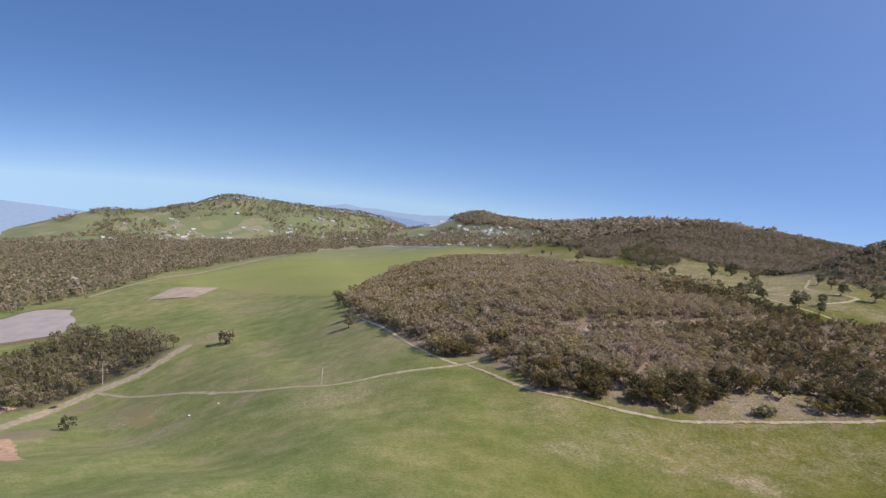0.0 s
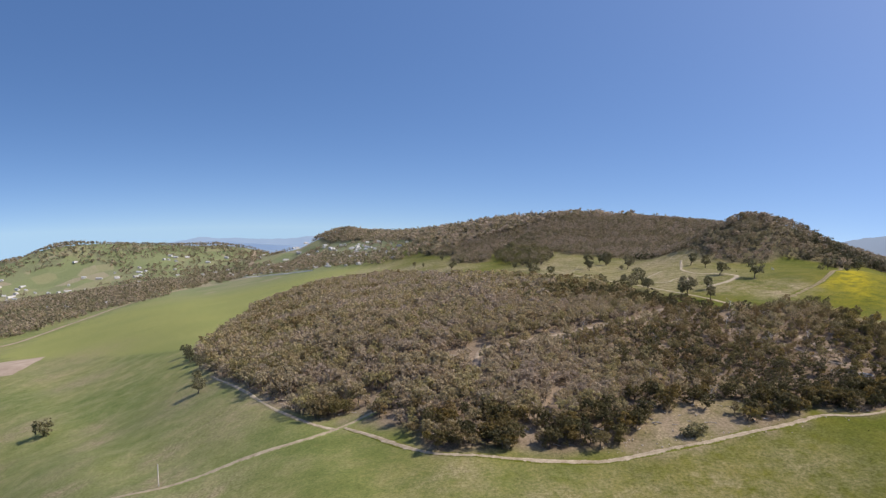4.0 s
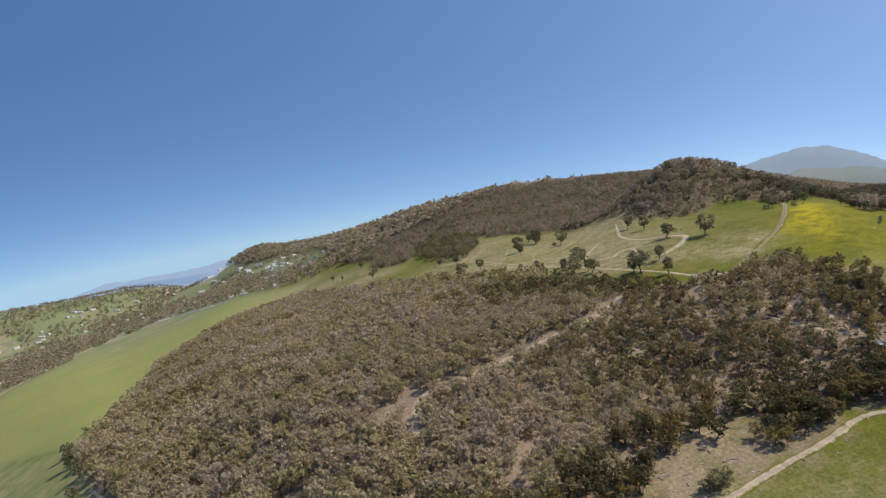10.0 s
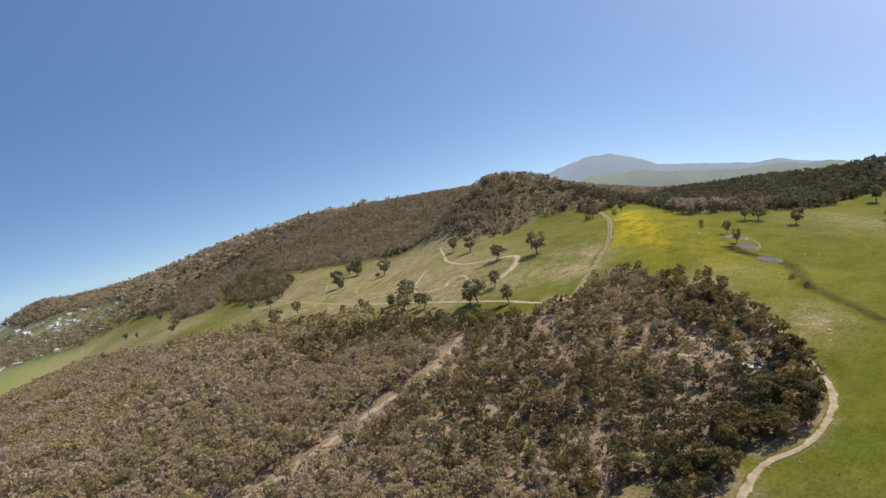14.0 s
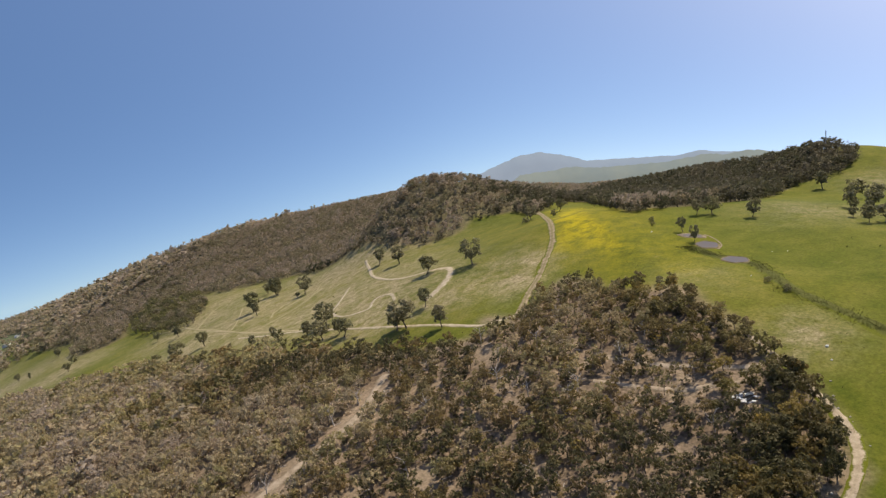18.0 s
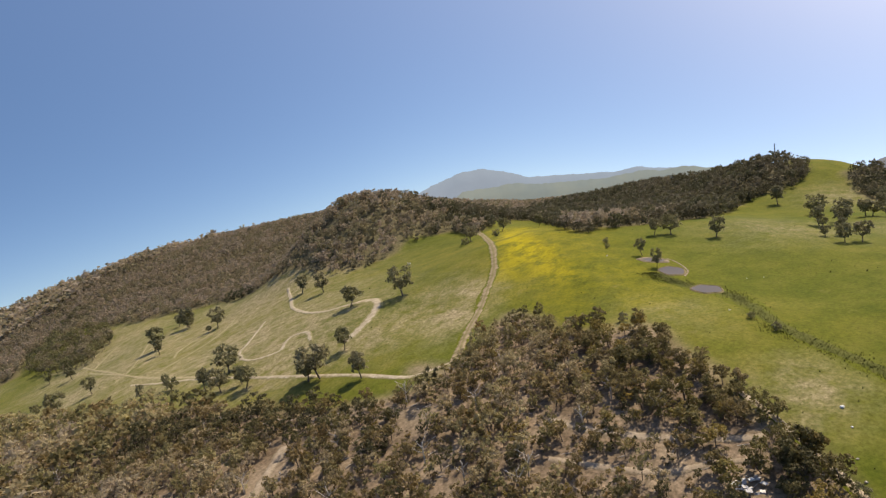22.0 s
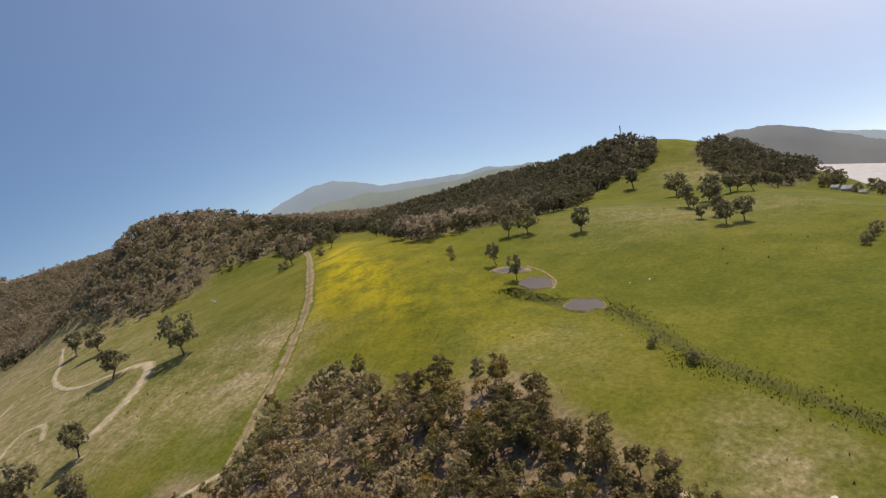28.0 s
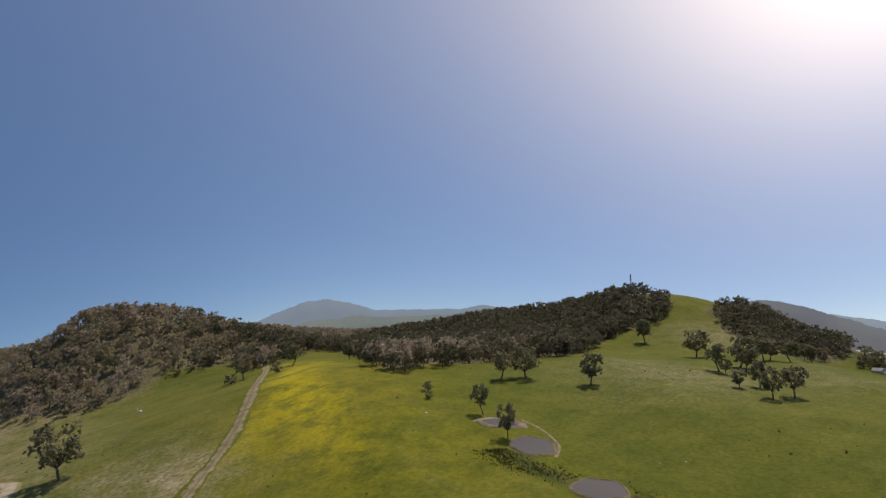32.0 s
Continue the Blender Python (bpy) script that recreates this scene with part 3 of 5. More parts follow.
def ground_material():
    m, n, l, b = mat("pasture_and_forest_floor", 0.95, 0.1)
    co = n.new("ShaderNodeNewGeometry").outputs["Position"]
    at = n.new("ShaderNodeAttribute")
    at.attribute_name = "cover"
    sep = n.new("ShaderNodeSeparateColor")
    l.new(at.outputs["Color"], sep.inputs[0])
    big = noise_node(n, l, 0.012, 4, 0.55, co)
    mid = noise_node(n, l, 0.07, 5, 0.6, co)
    fine = noise_node(n, l, 0.9, 4, 0.65, co)
    # the pasture: darker and lighter greens, richer to the east
    x_sep = n.new("ShaderNodeSeparateXYZ")
    l.new(co, x_sep.inputs[0])
    east = n.new("ShaderNodeMapRange")
    east.inputs["From Min"].default_value = -60
    east.inputs["From Max"].default_value = 110
    l.new(x_sep.outputs["X"], east.inputs["Value"])
    g1 = ramp(n, l, mid.outputs[0], [(0.30, (0.168, 0.190, 0.062)), (0.5, (0.216, 0.231, 0.086)), (0.70, (0.295, 0.273, 0.130))])
    g2 = ramp(n, l, mid.outputs[0], [(0.30, (0.084, 0.100, 0.011)), (0.5, (0.113, 0.122, 0.015)), (0.72, (0.150, 0.144, 0.025))])
    green = mix(n, l, east.outputs[0], g1.outputs[0], g2.outputs[0])
    tone = ramp(n, l, big.outputs[0], [(0.35, (0.82, 0.9, 0.8)), (0.65, (1.15, 1.08, 1.1))])
    green = mix(n, l, 1.0, green, tone.outputs[0], "MULTIPLY")
    patch = ramp(n, l, noise_node(n, l, 0.22, 5, 0.62, co).outputs[0], [(0.34, (0.90, 0.94, 0.90)), (0.52, (1.0, 1.0, 1.0)), (0.70, (1.12, 1.07, 1.10))])
    green = mix(n, l, 1.0, green, patch.outputs[0], "MULTIPLY")
    # sown field beyond the fence, and a patchwork of small fields farther down the valley
    fa = n.new("ShaderNodeAttribute")
    fa.attribute_name = "field"
    sown = ramp(n, l, big.outputs[0], [(0.35, (0.240, 0.258, 0.082)), (0.65, (0.268, 0.278, 0.090))])
    green = mix(n, l, fa.outputs["Fac"], green, sown.outputs[0])
    cell = n.new("ShaderNodeTexVoronoi")
    cell.inputs["Scale"].default_value = 0.014
    l.new(co, cell.inputs["Vector"])
    pick = n.new("ShaderNodeSeparateColor")
    l.new(cell.outputs["Color"], pick.inputs[0])
    plots = ramp(n, l, pick.outputs[0], [(0.0, (0.175, 0.205, 0.095)), (0.35, (0.21, 0.235, 0.11)), (0.6, (0.19, 0.205, 0.11)), (0.85, (0.245, 0.245, 0.125)), (1.0, (0.29, 0.26, 0.17))])
    far_y = n.new("ShaderNodeMapRange")
    far_y.inputs["From Min"].default_value = 1250
    far_y.inputs["From Max"].default_value = 1750
    l.new(x_sep.outputs["Y"], far_y.inputs["Value"])
    green = mix(n, l, far_y.outputs[0], green, plots.outputs[0])
    # brown scuffs where the turf is worn through
    scuff = ramp(n, l, noise_node(n, l, 0.11, 7, 0.72, co).outputs[0], [(0.62, (0, 0, 0)), (0.74, (0.45, 0.45, 0.45))])
    green = mix(n, l, scuff.outputs[0], green, (0.205, 0.165, 0.078))
    dark = ramp(n, l, noise_node(n, l, 0.55, 5, 0.7, co).outputs[0], [(0.34, (0.84, 0.87, 0.83)), (0.46, (1.0, 1.0, 1.0))])
    green = mix(n, l, 1.0, green, dark.outputs[0], "MULTIPLY")
    # dry, thin grass and stubble
    dryc = ramp(n, l, fine.outputs[0], [(0.3, (0.20, 0.17, 0.085)), (0.7, (0.40, 0.33, 0.205))])
    d_f = math_node(n, l, "MULTIPLY", sep.outputs["Green"], math_node(n, l, "MULTIPLY_ADD", noise_node(n, l, 0.16, 7, 0.68, co).outputs[0], 4.5))
    n[d_f.node.name].inputs[1].links[0].from_node.inputs[2].default_value = -1.35
    d_f.node.use_clamp = True
    c = mix(n, l, d_f, green, dryc.outputs[0])
    # flowers
    fl = ramp(n, l, noise_node(n, l, 0.10, 7, 0.72, co).outputs[0], [(0.40, (0.12, 0.12, 0.12)), (0.57, (1.0, 1.0, 1.0))])
    y_f = math_node(n, l, "MULTIPLY", fl.outputs[0], sep.outputs["Blue"])
    c = mix(n, l, y_f, c, (0.43, 0.35, 0.014))
    # leaf litter and bare earth under the trees
    lit = ramp(n, l, mid.outputs[0], [(0.32, (0.150, 0.108, 0.072)), (0.52, (0.245, 0.184, 0.125)), (0.72, (0.33, 0.257, 0.178))])
    lit2 = ramp(n, l, fine.outputs[0], [(0.3, (0.7, 0.7, 0.7)), (0.7, (1.2, 1.2, 1.2))])
    litter = mix(n, l, 1.0, lit.outputs[0], lit2.outputs[0], "MULTIPLY")
    # inside the forest mask the litter mixes to a darker floor tone
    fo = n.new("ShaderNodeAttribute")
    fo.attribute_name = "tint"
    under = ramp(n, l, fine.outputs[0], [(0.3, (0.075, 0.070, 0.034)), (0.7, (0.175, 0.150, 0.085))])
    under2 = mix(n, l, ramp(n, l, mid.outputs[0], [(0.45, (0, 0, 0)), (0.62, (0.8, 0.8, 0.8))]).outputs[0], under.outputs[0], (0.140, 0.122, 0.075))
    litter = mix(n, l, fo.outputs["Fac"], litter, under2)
    c = mix(n, l, sep.outputs["Red"], c, litter)
    # pale sand in the clearings
    s_f = math_node(n, l, "MULTIPLY", at.outputs["Alpha"], math_node(n, l, "MULTIPLY_ADD", fine.outputs[0], 1.6))
    n[s_f.node.name].inputs[1].links[0].from_node.inputs[2].default_value = -0.05
    s_f.node.use_clamp = True
    c = mix(n, l, s_f, c, (0.255, 0.198, 0.135))
    tuft = ramp(n, l, fine.outputs[0], [(0.28, (0.72, 0.74, 0.72)), (0.72, (1.24, 1.22, 1.24))])
    c = mix(n, l, 1.0, c, tuft.outputs[0], "MULTIPLY")
    speck = ramp(n, l, noise_node(n, l, 2.6, 3, 0.7, co).outputs[0], [(0.30, (0.66, 0.66, 0.66)), (0.44, (1.0, 1.0, 1.0)), (0.62, (1.0, 1.0, 1.0)), (0.76, (1.32, 1.26, 1.24))])
    c = mix(n, l, 1.0, c, speck.outputs[0], "MULTIPLY")
    l.new(c, b.inputs["Base Color"])
    bp = n.new("ShaderNodeBump")
    bp.inputs["Strength"].default_value = 0.22
    bp.inputs["Distance"].default_value = 0.35
    l.new(fine.outputs[0], bp.inputs["Height"])
    l.new(bp.outputs[0], b.inputs["Normal"])
    return m


m_ground = ground_material()
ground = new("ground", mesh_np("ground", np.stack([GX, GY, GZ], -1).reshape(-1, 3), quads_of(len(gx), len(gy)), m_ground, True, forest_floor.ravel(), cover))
SOWN = [(-470, 880), (-399, 830), (-336, 788), (-269, 726), (-196, 640), (-161, 608), (-150, 640), (-155, 870), (-95, 995), (-29, 1045), (20, 1060), (40, 1160), (-26, 1300), (-137, 1565), (-298, 1839), (-437, 1954), (-440, 1868), (-500, 1500), (-530, 1150)]
field = ground.data.attributes.new("field", "FLOAT", "POINT")
field.data.foreach_set("value", soft_in(GX, GY, SOWN, 2.5).ravel().astype(np.float32))
tagged(ground, "green pasture with dry patches, yellow flowers and forest litter", "ground", kind="structure")


def ribbon(name, pts, width, material, label, lift=0.22, kind="structure", category="track", wobble=0.9):
    """A worn track laid over the ground along smoothed points."""
    p = np.array(pts, float)
    for _ in range(3):
        q = np.empty((2 * len(p) - 2, 2))
        q[0::2] = 0.75 * p[:-1] + 0.25 * p[1:]
        q[1::2] = 0.25 * p[:-1] + 0.75 * p[1:]
        p = np.vstack([p[:1], q, p[-1:]])
    seg = np.hypot(*np.diff(p, axis=0).T)
    s = np.r_[0, np.cumsum(seg)]
    m = max(4, int(s[-1] / 1.6))
    t = np.linspace(0, s[-1], m)
    p = np.stack([np.interp(t, s, p[:, 0]), np.interp(t, s, p[:, 1])], -1)
    d = np.gradient(p, axis=0)
    d /= np.hypot(*d.T)[:, None] + 1e-9
    nrm = np.stack([-d[:, 1], d[:, 0]], -1)
    rng = np.random.default_rng(len(pts) * 7 + int(width * 10))
    cols = []
    for k, u in enumerate((-0.5, -0.25, 0, 0.25, 0.5)):
        slow = np.convolve(rng.random(m + 10) - 0.5, np.ones(11) / 11 * 2.6, "valid")
        w = width * (1 + wobble * (slow + 0.25 * (rng.random(m) - 0.5))) * u
        q = p + nrm * w[:, None]
        cols.append(np.c_[q, land(q[:, 0], q[:, 1]) + lift * (1 if abs(u) < 0.4 else 0.15)])
    v = np.stack(cols, 1).reshape(-1, 3)
    side = np.tile(np.array([1, 0.5, 0, 0.5, 1.0]), m)
    ob = new(name, mesh_np(name, v, quads_of(5, m), material, True, side))
    return tagged(ob, label, category, kind=kind)


ribbon("road_farm", [(-279, 376), (-262, 367), (-245, 355), (-182, 309), (-137, 281), (-104, 263), (-74, 257), (-51, 259), (-27, 256), (-11, 266), (6, 277)], 4.2, m_soil, "pale dirt farm road across green pasture")
ribbon("road_verge", [(-246, 452), (-249, 424), (-256, 405), (-264, 389), (-278, 376), (-288, 358), (-289, 334), (-281, 298), (-268, 262), (-255, 225)], 15.0, m_soil, "bare dirt strip along the grove", 0.15, wobble=1.2)
ribbon("road_rust_bank", [(-240, 236), (-216, 210), (-199, 188)], 8.0, m_rust, "patch of bare orange soil beside the road", 0.12, wobble=1.2)
ribbon("road_rust", [(-311, 312), (-314, 326), (-317, 340)], 9.0, m_rust, "patch of bare orange soil", 0.18, wobble=1.2)
ribbon("road_bare_patch", [(-408, 735), (-411, 775), (-416, 830)], 62.0, m_bare, "pale bare rectangle of worked soil in the field", 0.8, wobble=0.12)
ribbon("road_edge", [(-104, 440), (-99, 428), (-66, 354), (-45, 309), (-26, 277), (-13, 263)], 2.6, m_track, "pale sandy track along the wood's edge")
ribbon("road_wood_side", [(-10, 264), (-2, 254), (12, 233), (26, 219), (48, 214), (67, 209), (83, 207), (103, 209), (119, 211), (142, 214), (161, 216), (178, 221), (189, 215), (205, 217), (220, 224), (233, 240), (240, 251), (246, 262)], 3.0, m_side, "pale sandy track round the wood")
ribbon("road_hill", [(229, 344), (238, 350), (250, 359), (266, 367), (293, 385), (312, 400), (356, 448), (400, 500), (430, 540)], 4.4, m_dirt, "brown dirt track climbing beside the flowers")
ribbon("road_lower", [(185, 560), (190, 520), (197, 486), (202, 442), (208, 405), (212, 385), (215, 367), (216, 350), (228, 345)], 2.2, m_track, "pale track along the lower paddock")
ribbon("track_loop", [(306, 601), (291, 570), (275, 540), (265, 510), (259, 485), (257, 465), (264, 449), (268, 441)], 3.2, m_track, "winding pale dirt track worn into the paddock")
ribbon("track_loop_foot", [(264, 449), (268, 441), (265, 432), (252, 419), (240, 413), (231, 411)], 5.2, m_track, "broad worn foot of the winding dirt track", 0.27)
ribbon("track_hook", [(214, 475), (213, 464), (217, 455), (222, 449), (228, 458), (234, 461), (238, 452), (230, 437)], 2.3, m_track, "small hooked dirt track worn into the paddock")
ribbon("track_winding", [(214, 475), (220, 494), (228, 502), (239, 516), (257, 540)], 2.6, m_track, "short pale dirt track worn into the paddock")
ribbon("track_streak", [(239, 616), (245, 597), (254, 593), (266, 604)], 2.2, m_streak, "faint pale wheel mark worn in the paddock grass", 0.14, wobble=1.0)
ribbon("track_streak", [(199, 758), (196, 679), (191, 563), (198, 493)], 2.6, m_streak, "faint pale wheel mark worn in the paddock grass", 0.14, wobble=1.0)
ribbon("track_streak", [(185, 819), (199, 758), (212, 779), (223, 797)], 3.0, m_streak, "faint pale wheel mark worn in the paddock grass", 0.14, wobble=1.0)
ribbon("road_brown_patch", [(-207, 306), (-196, 288), (-178, 268)], 11.0, m_earth, "brown bare patch in the pasture", 0.1, wobble=1.2)
GULLY = [(52, 300), (58, 331), (72, 328), (88, 331), (102, 335), (128, 338), (150, 341), (160, 347), (176, 362)]
ribbon("track_gully", GULLY, 3.8, m_sand, "sandy gully through the dry wood")
WOOD_TRACK, WOOD_TRACK_LOW = [(216, 296), (218, 284), (219, 282), (222, 274), (226, 266), (229, 259), (234, 252)], [(205, 288), (214, 265), (217, 262), (222, 258), (226, 252)]
ribbon("track_wood", WOOD_TRACK, 2.3, m_sand, "sandy foot track through the wood")
ribbon("track_wood_low", WOOD_TRACK_LOW, 1.9, m_sand, "sandy foot track through the wood")
ribbon("track_dam", [(337, 330), (335, 325), (331, 320), (326, 315), (319, 313)], 0.8, m_clay, "pale clay bank joining two farm ponds", 0.14)
ribbon("road_creek", [(316, 322), (311, 314), (308, 306), (309, 292), (302, 284), (289, 272), (283, 264), (277, 250), (270, 234), (266, 220)], 7.5, m_damp, "dark damp grass along the creek line", 0.10)
ribbon("track_streak", [(234, 698), (200, 613), (184, 593)], 2.0, m_streak, "faint pale wheel mark worn in the paddock grass", 0.14, wobble=1.0)
ribbon("track_streak", [(272, 620), (247, 586), (220, 570), (196, 558), (189, 574)], 2.0, m_streak, "faint pale wheel mark worn in the paddock grass", 0.14, wobble=1.0)
ribbon("track_streak", [(193, 703), (207, 730), (233, 778), (252, 785)], 2.0, m_streak, "faint pale wheel mark worn in the paddock grass", 0.14, wobble=1.0)
ribbon("track_streak", [(254, 624), (226, 604), (216, 583)], 2.0, m_streak, "faint pale wheel mark worn in the paddock grass", 0.14, wobble=1.0)
ribbon("track_streak", [(193, 703), (192, 576), (198, 490)], 2.0, m_streak, "faint pale wheel mark worn in the paddock grass", 0.14, wobble=1.0)
ribbon("track_streak", [(235, 499), (224, 511), (213, 544)], 2.0, m_streak, "faint pale wheel mark worn in the paddock grass", 0.14, wobble=1.0)
ribbon("track_streak", [(227, 594), (248, 610), (269, 609)], 2.0, m_streak, "faint pale wheel mark worn in the paddock grass", 0.14, wobble=1.0)
ribbon("road_town", [(-477, 2786), (-500, 3000), (-545, 3301)], 22, m_sand, "straight pale town road far off", 1.5)
ribbon("road_far_field", [(-560, 800), (-545, 1000), (-560, 1300), (-520, 1600), (-470, 1900), (-330, 2200), (-120, 2250)], 10, m_sand, "pale road along the far field's edge", 1.0)
ribbon("road_arena", [(-420, 2080), (-284, 1850), (-126, 1570)], 2.6, m_white, "white rails of a far riding arena", 1.5)
ribbon("road_arena_back", [(-362, 2297), (-260, 2050), (-165, 1817)], 2.6, m_white, "white rails of a far riding arena", 1.5)
ribbon("road_arena_mid", [(-400, 2170), (-275, 1940), (-145, 1700)], 2.4, m_white, "white rails of a far riding arena", 1.5)


# ---------------------------------------------------------------- trees
def tube(p0, p1, r0, r1, sides):
    p0, p1 = np.array(p0, float), np.array(p1, float)
    d = (p1 - p0) / (np.linalg.norm(p1 - p0) + 1e-9)
    a = np.cross(d, (0.3, 0.9, 0.1))
    a /= np.linalg.norm(a) + 1e-9
    b = np.cross(d, a)
    ang = np.arange(sides) * 2 * np.pi / sides
    ring = np.cos(ang)[:, None] * a + np.sin(ang)[:, None] * b
    v = np.vstack([p0 + ring * r0, p1 + ring * r1])
    i = np.arange(sides)
    k = (i + 1) % sides
    return v, np.vstack([np.c_[i, k, sides + k], np.c_[i, sides + k, sides + i]])


def join(parts):
    vs, fs, off = [], [], 0
    for v, f in parts:
        vs.append(v)
        fs.append(f + off)
        off += len(v)
    return np.vstack(vs), np.vstack(fs)


def tree_shape(seed, spread=0.42, start=0.35, lobes=6, clumps=70, tris=3, leaf=0.075, sides=5, limbs=True, flat=0.75):
    """A tree one unit high: trunk and limbs, and a crown of loose leaf clumps in uneven lobes."""
    rng = np.random.default_rng(seed)
    lean = rng.normal(0, 0.05, 2)
    fork = np.array([lean[0], lean[1], start * rng.uniform(0.9, 1.2)])
    wood = [tube((0, 0, -0.04), fork, 0.030, 0.022, sides)]
    cents, rads = [], []
    for k in range(lobes):
        a = 2.4 * k + rng.uniform(-0.5, 0.5)
        u = k / max(lobes - 1, 1)
        z = start + 0.10 + (0.78 - start) * u + rng.uniform(-0.04, 0.04)
        r = spread * (0.26 + 0.56 * math.sin(math.pi * (0.14 + 0.74 * u))) * rng.uniform(0.75, 1.12)
        c = np.array([fork[0] + r * math.cos(a), fork[1] + r * math.sin(a), z])
        cents.append(c)
        rads.append(spread * rng.uniform(0.38, 0.55))
        if limbs:
            wood.append(tube(fork, c, 0.013, 0.005, 3))
    cents, rads = np.array(cents), np.array(rads)
    pick = rng.choice(lobes, clumps, p=rads**2 / (rads**2).sum())
    d = rng.normal(size=(clumps, 3))
    d /= np.linalg.norm(d, axis=1)[:, None]
    d[:, 2] = np.where(d[:, 2] < -0.5, -d[:, 2] * 0.6, d[:, 2])
    p = cents[pick] + d * (rads[pick] * rng.uniform(0.5, 1.0, clumps))[:, None] * (1, 1, flat)
    c3 = np.repeat(p, tris, 0) + rng.normal(0, leaf * 0.55, (clumps * tris, 3))
    size = leaf * rng.uniform(0.7, 1.5, (clumps * tris, 1, 1))
    # leaf sprays lie roughly along the lobe's skin, turned a little every way
    out = np.repeat(d, tris, 0) + rng.normal(0, 0.75, (clumps * tris, 3)) + np.array([0, 0, 0.4])
    out /= np.linalg.norm(out, axis=1)[:, None]
    ta = np.cross(out, rng.normal(size=(clumps * tris, 3)))
    ta /= np.linalg.norm(ta, axis=1)[:, None] + 1e-9
    tb = np.cross(out, ta)
    turn = rng.uniform(0, 6.28, (clumps * tris, 1)) + np.array([[0, 2.1, 4.2]]) + rng.uniform(-0.5, 0.5, (clumps * tris, 3))
    corner = np.cos(turn)[:, :, None] * ta[:, None, :] + np.sin(turn)[:, :, None] * tb[:, None, :]
    lv = (c3[:, None, :] + corner * size * 1.15).reshape(-1, 3)
    lv[:, 2] = np.maximum(lv[:, 2], 0.03)
    lf = np.arange(len(lv)).reshape(-1, 3)
    wv, wf = join(wood)
    return wv, wf, lv, lf


def scatter(shapes, xy, height, width, seed):
    """Many trees in two arrays: trunks and leaves."""
    rng = np.random.default_rng(seed)
    n = len(xy)
    z = land(xy[:, 0], xy[:, 1])
    lx, ly = lean_of(xy[:, 0], xy[:, 1])
    kind = rng.integers(0, len(shapes), n)
    turn = rng.uniform(0, 2 * np.pi, n)
    tint = np.clip(0.54 * rng.random(n) + 0.19 + 0.26 * jitter(xy[:, 0], xy[:, 1], 23.0, 4.0) + 0.10 * jitter(xy[:, 0], xy[:, 1], 7.0, 5.0) + 0.38 * np.clip((xy[:, 0] - 115) / 75, -0.5, 1) + 0.16 * np.clip((20 - xy[:, 0]) / 60, 0, 1) + 0.3 * np.clip((262 - xy[:, 1]) / 20, 0, 1) * (xy[:, 1] > 200), 0, 1)
    out = [[], [], []], [[], [], []]
    offs = [0, 0]
    for k, (wv, wf, lv, lf) in enumerate(shapes):
        ids = np.flatnonzero(kind == k)
        if not len(ids):
            continue
        c, s = np.cos(turn[ids])[:, None], np.sin(turn[ids])[:, None]
        for part_no, (v, f) in enumerate(((wv, wf), (lv, lf))):
            w, h = width[ids][:, None], height[ids][:, None]
            x = (v[None, :, 0] * c - v[None, :, 1] * s) * w + xy[ids, 0][:, None]
            y = (v[None, :, 0] * s + v[None, :, 1] * c) * w + xy[ids, 1][:, None]
            x = x + v[None, :, 2] * h * lx[ids][:, None]
            y = y + v[None, :, 2] * h * ly[ids][:, None]
            zz = v[None, :, 2] * h + z[ids][:, None]
            vv = np.stack([x, y, zz], -1).reshape(-1, 3)
            ff = (f[None] + (np.arange(len(ids)) * len(v))[:, None, None]).reshape(-1, 3) + offs[part_no]
            out[part_no][0].append(vv)
            out[part_no][1].append(ff)
            out[part_no][2].append(np.repeat(tint[ids], len(v)))
            offs[part_no] += len(vv)
    return [tuple(np.concatenate(q) for q in o) for o in out]


def tree_stuff(name, shapes, xy, height, width, leaves, label, category, seed):
    (wv, wf, _), (lv, lf, lt) = scatter(shapes, xy, height, width, seed)
    ob = new(name, mesh_np(name, lv, lf, leaves, False, lt))
    tagged(ob, label, category, kind="stuff")
    tr = new("trunks", mesh_np("trunks", wv, wf, m_bark))
    tr.parent = ob
    return ob


def grid_points(x0, x1, y0, y1, gap, seed, keep=1.0):
    rng = np.random.default_rng(seed)
    xs, ys = np.meshgrid(np.arange(x0, x1, gap), np.arange(y0, y1, gap))
    p = np.stack([xs.ravel(), ys.ravel()], -1) + rng.uniform(-0.48, 0.48, (xs.size, 2)) * gap
    return p[rng.random(len(p)) < keep]


WOOD_TRACKS = [([(-104, 440), (-66, 354), (-45, 309), (-26, 277), (-13, 263)], 2.9), (GULLY, 4.2), (WOOD_TRACK, 2.0), (WOOD_TRACK_LOW, 2.0)]


def beside_village(p, keep, seed):
    """Thins trees out where the houses stand in open plots."""
    clump = jitter(p[:, 0], p[:, 1], 22.0, 5.0) > 0.62
    return p[~inside(p[:, 0], p[:, 1], VILLAGE) | clump | (np.random.default_rng(seed).random(len(p)) < keep)]


def open_ground(p):
    """Which points stand clear of tracks and clearings."""
    ok = np.ones(len(p), bool)
    for x, y, r in CLEARINGS + OPEN_SLOPE:
        ok &= np.hypot(p[:, 0] - x, (p[:, 1] - y) * 0.7) > r * 0.8
    for line, room in WOOD_TRACKS:
        ok &= near_line(p[:, 0], p[:, 1], line) > room
    return ok


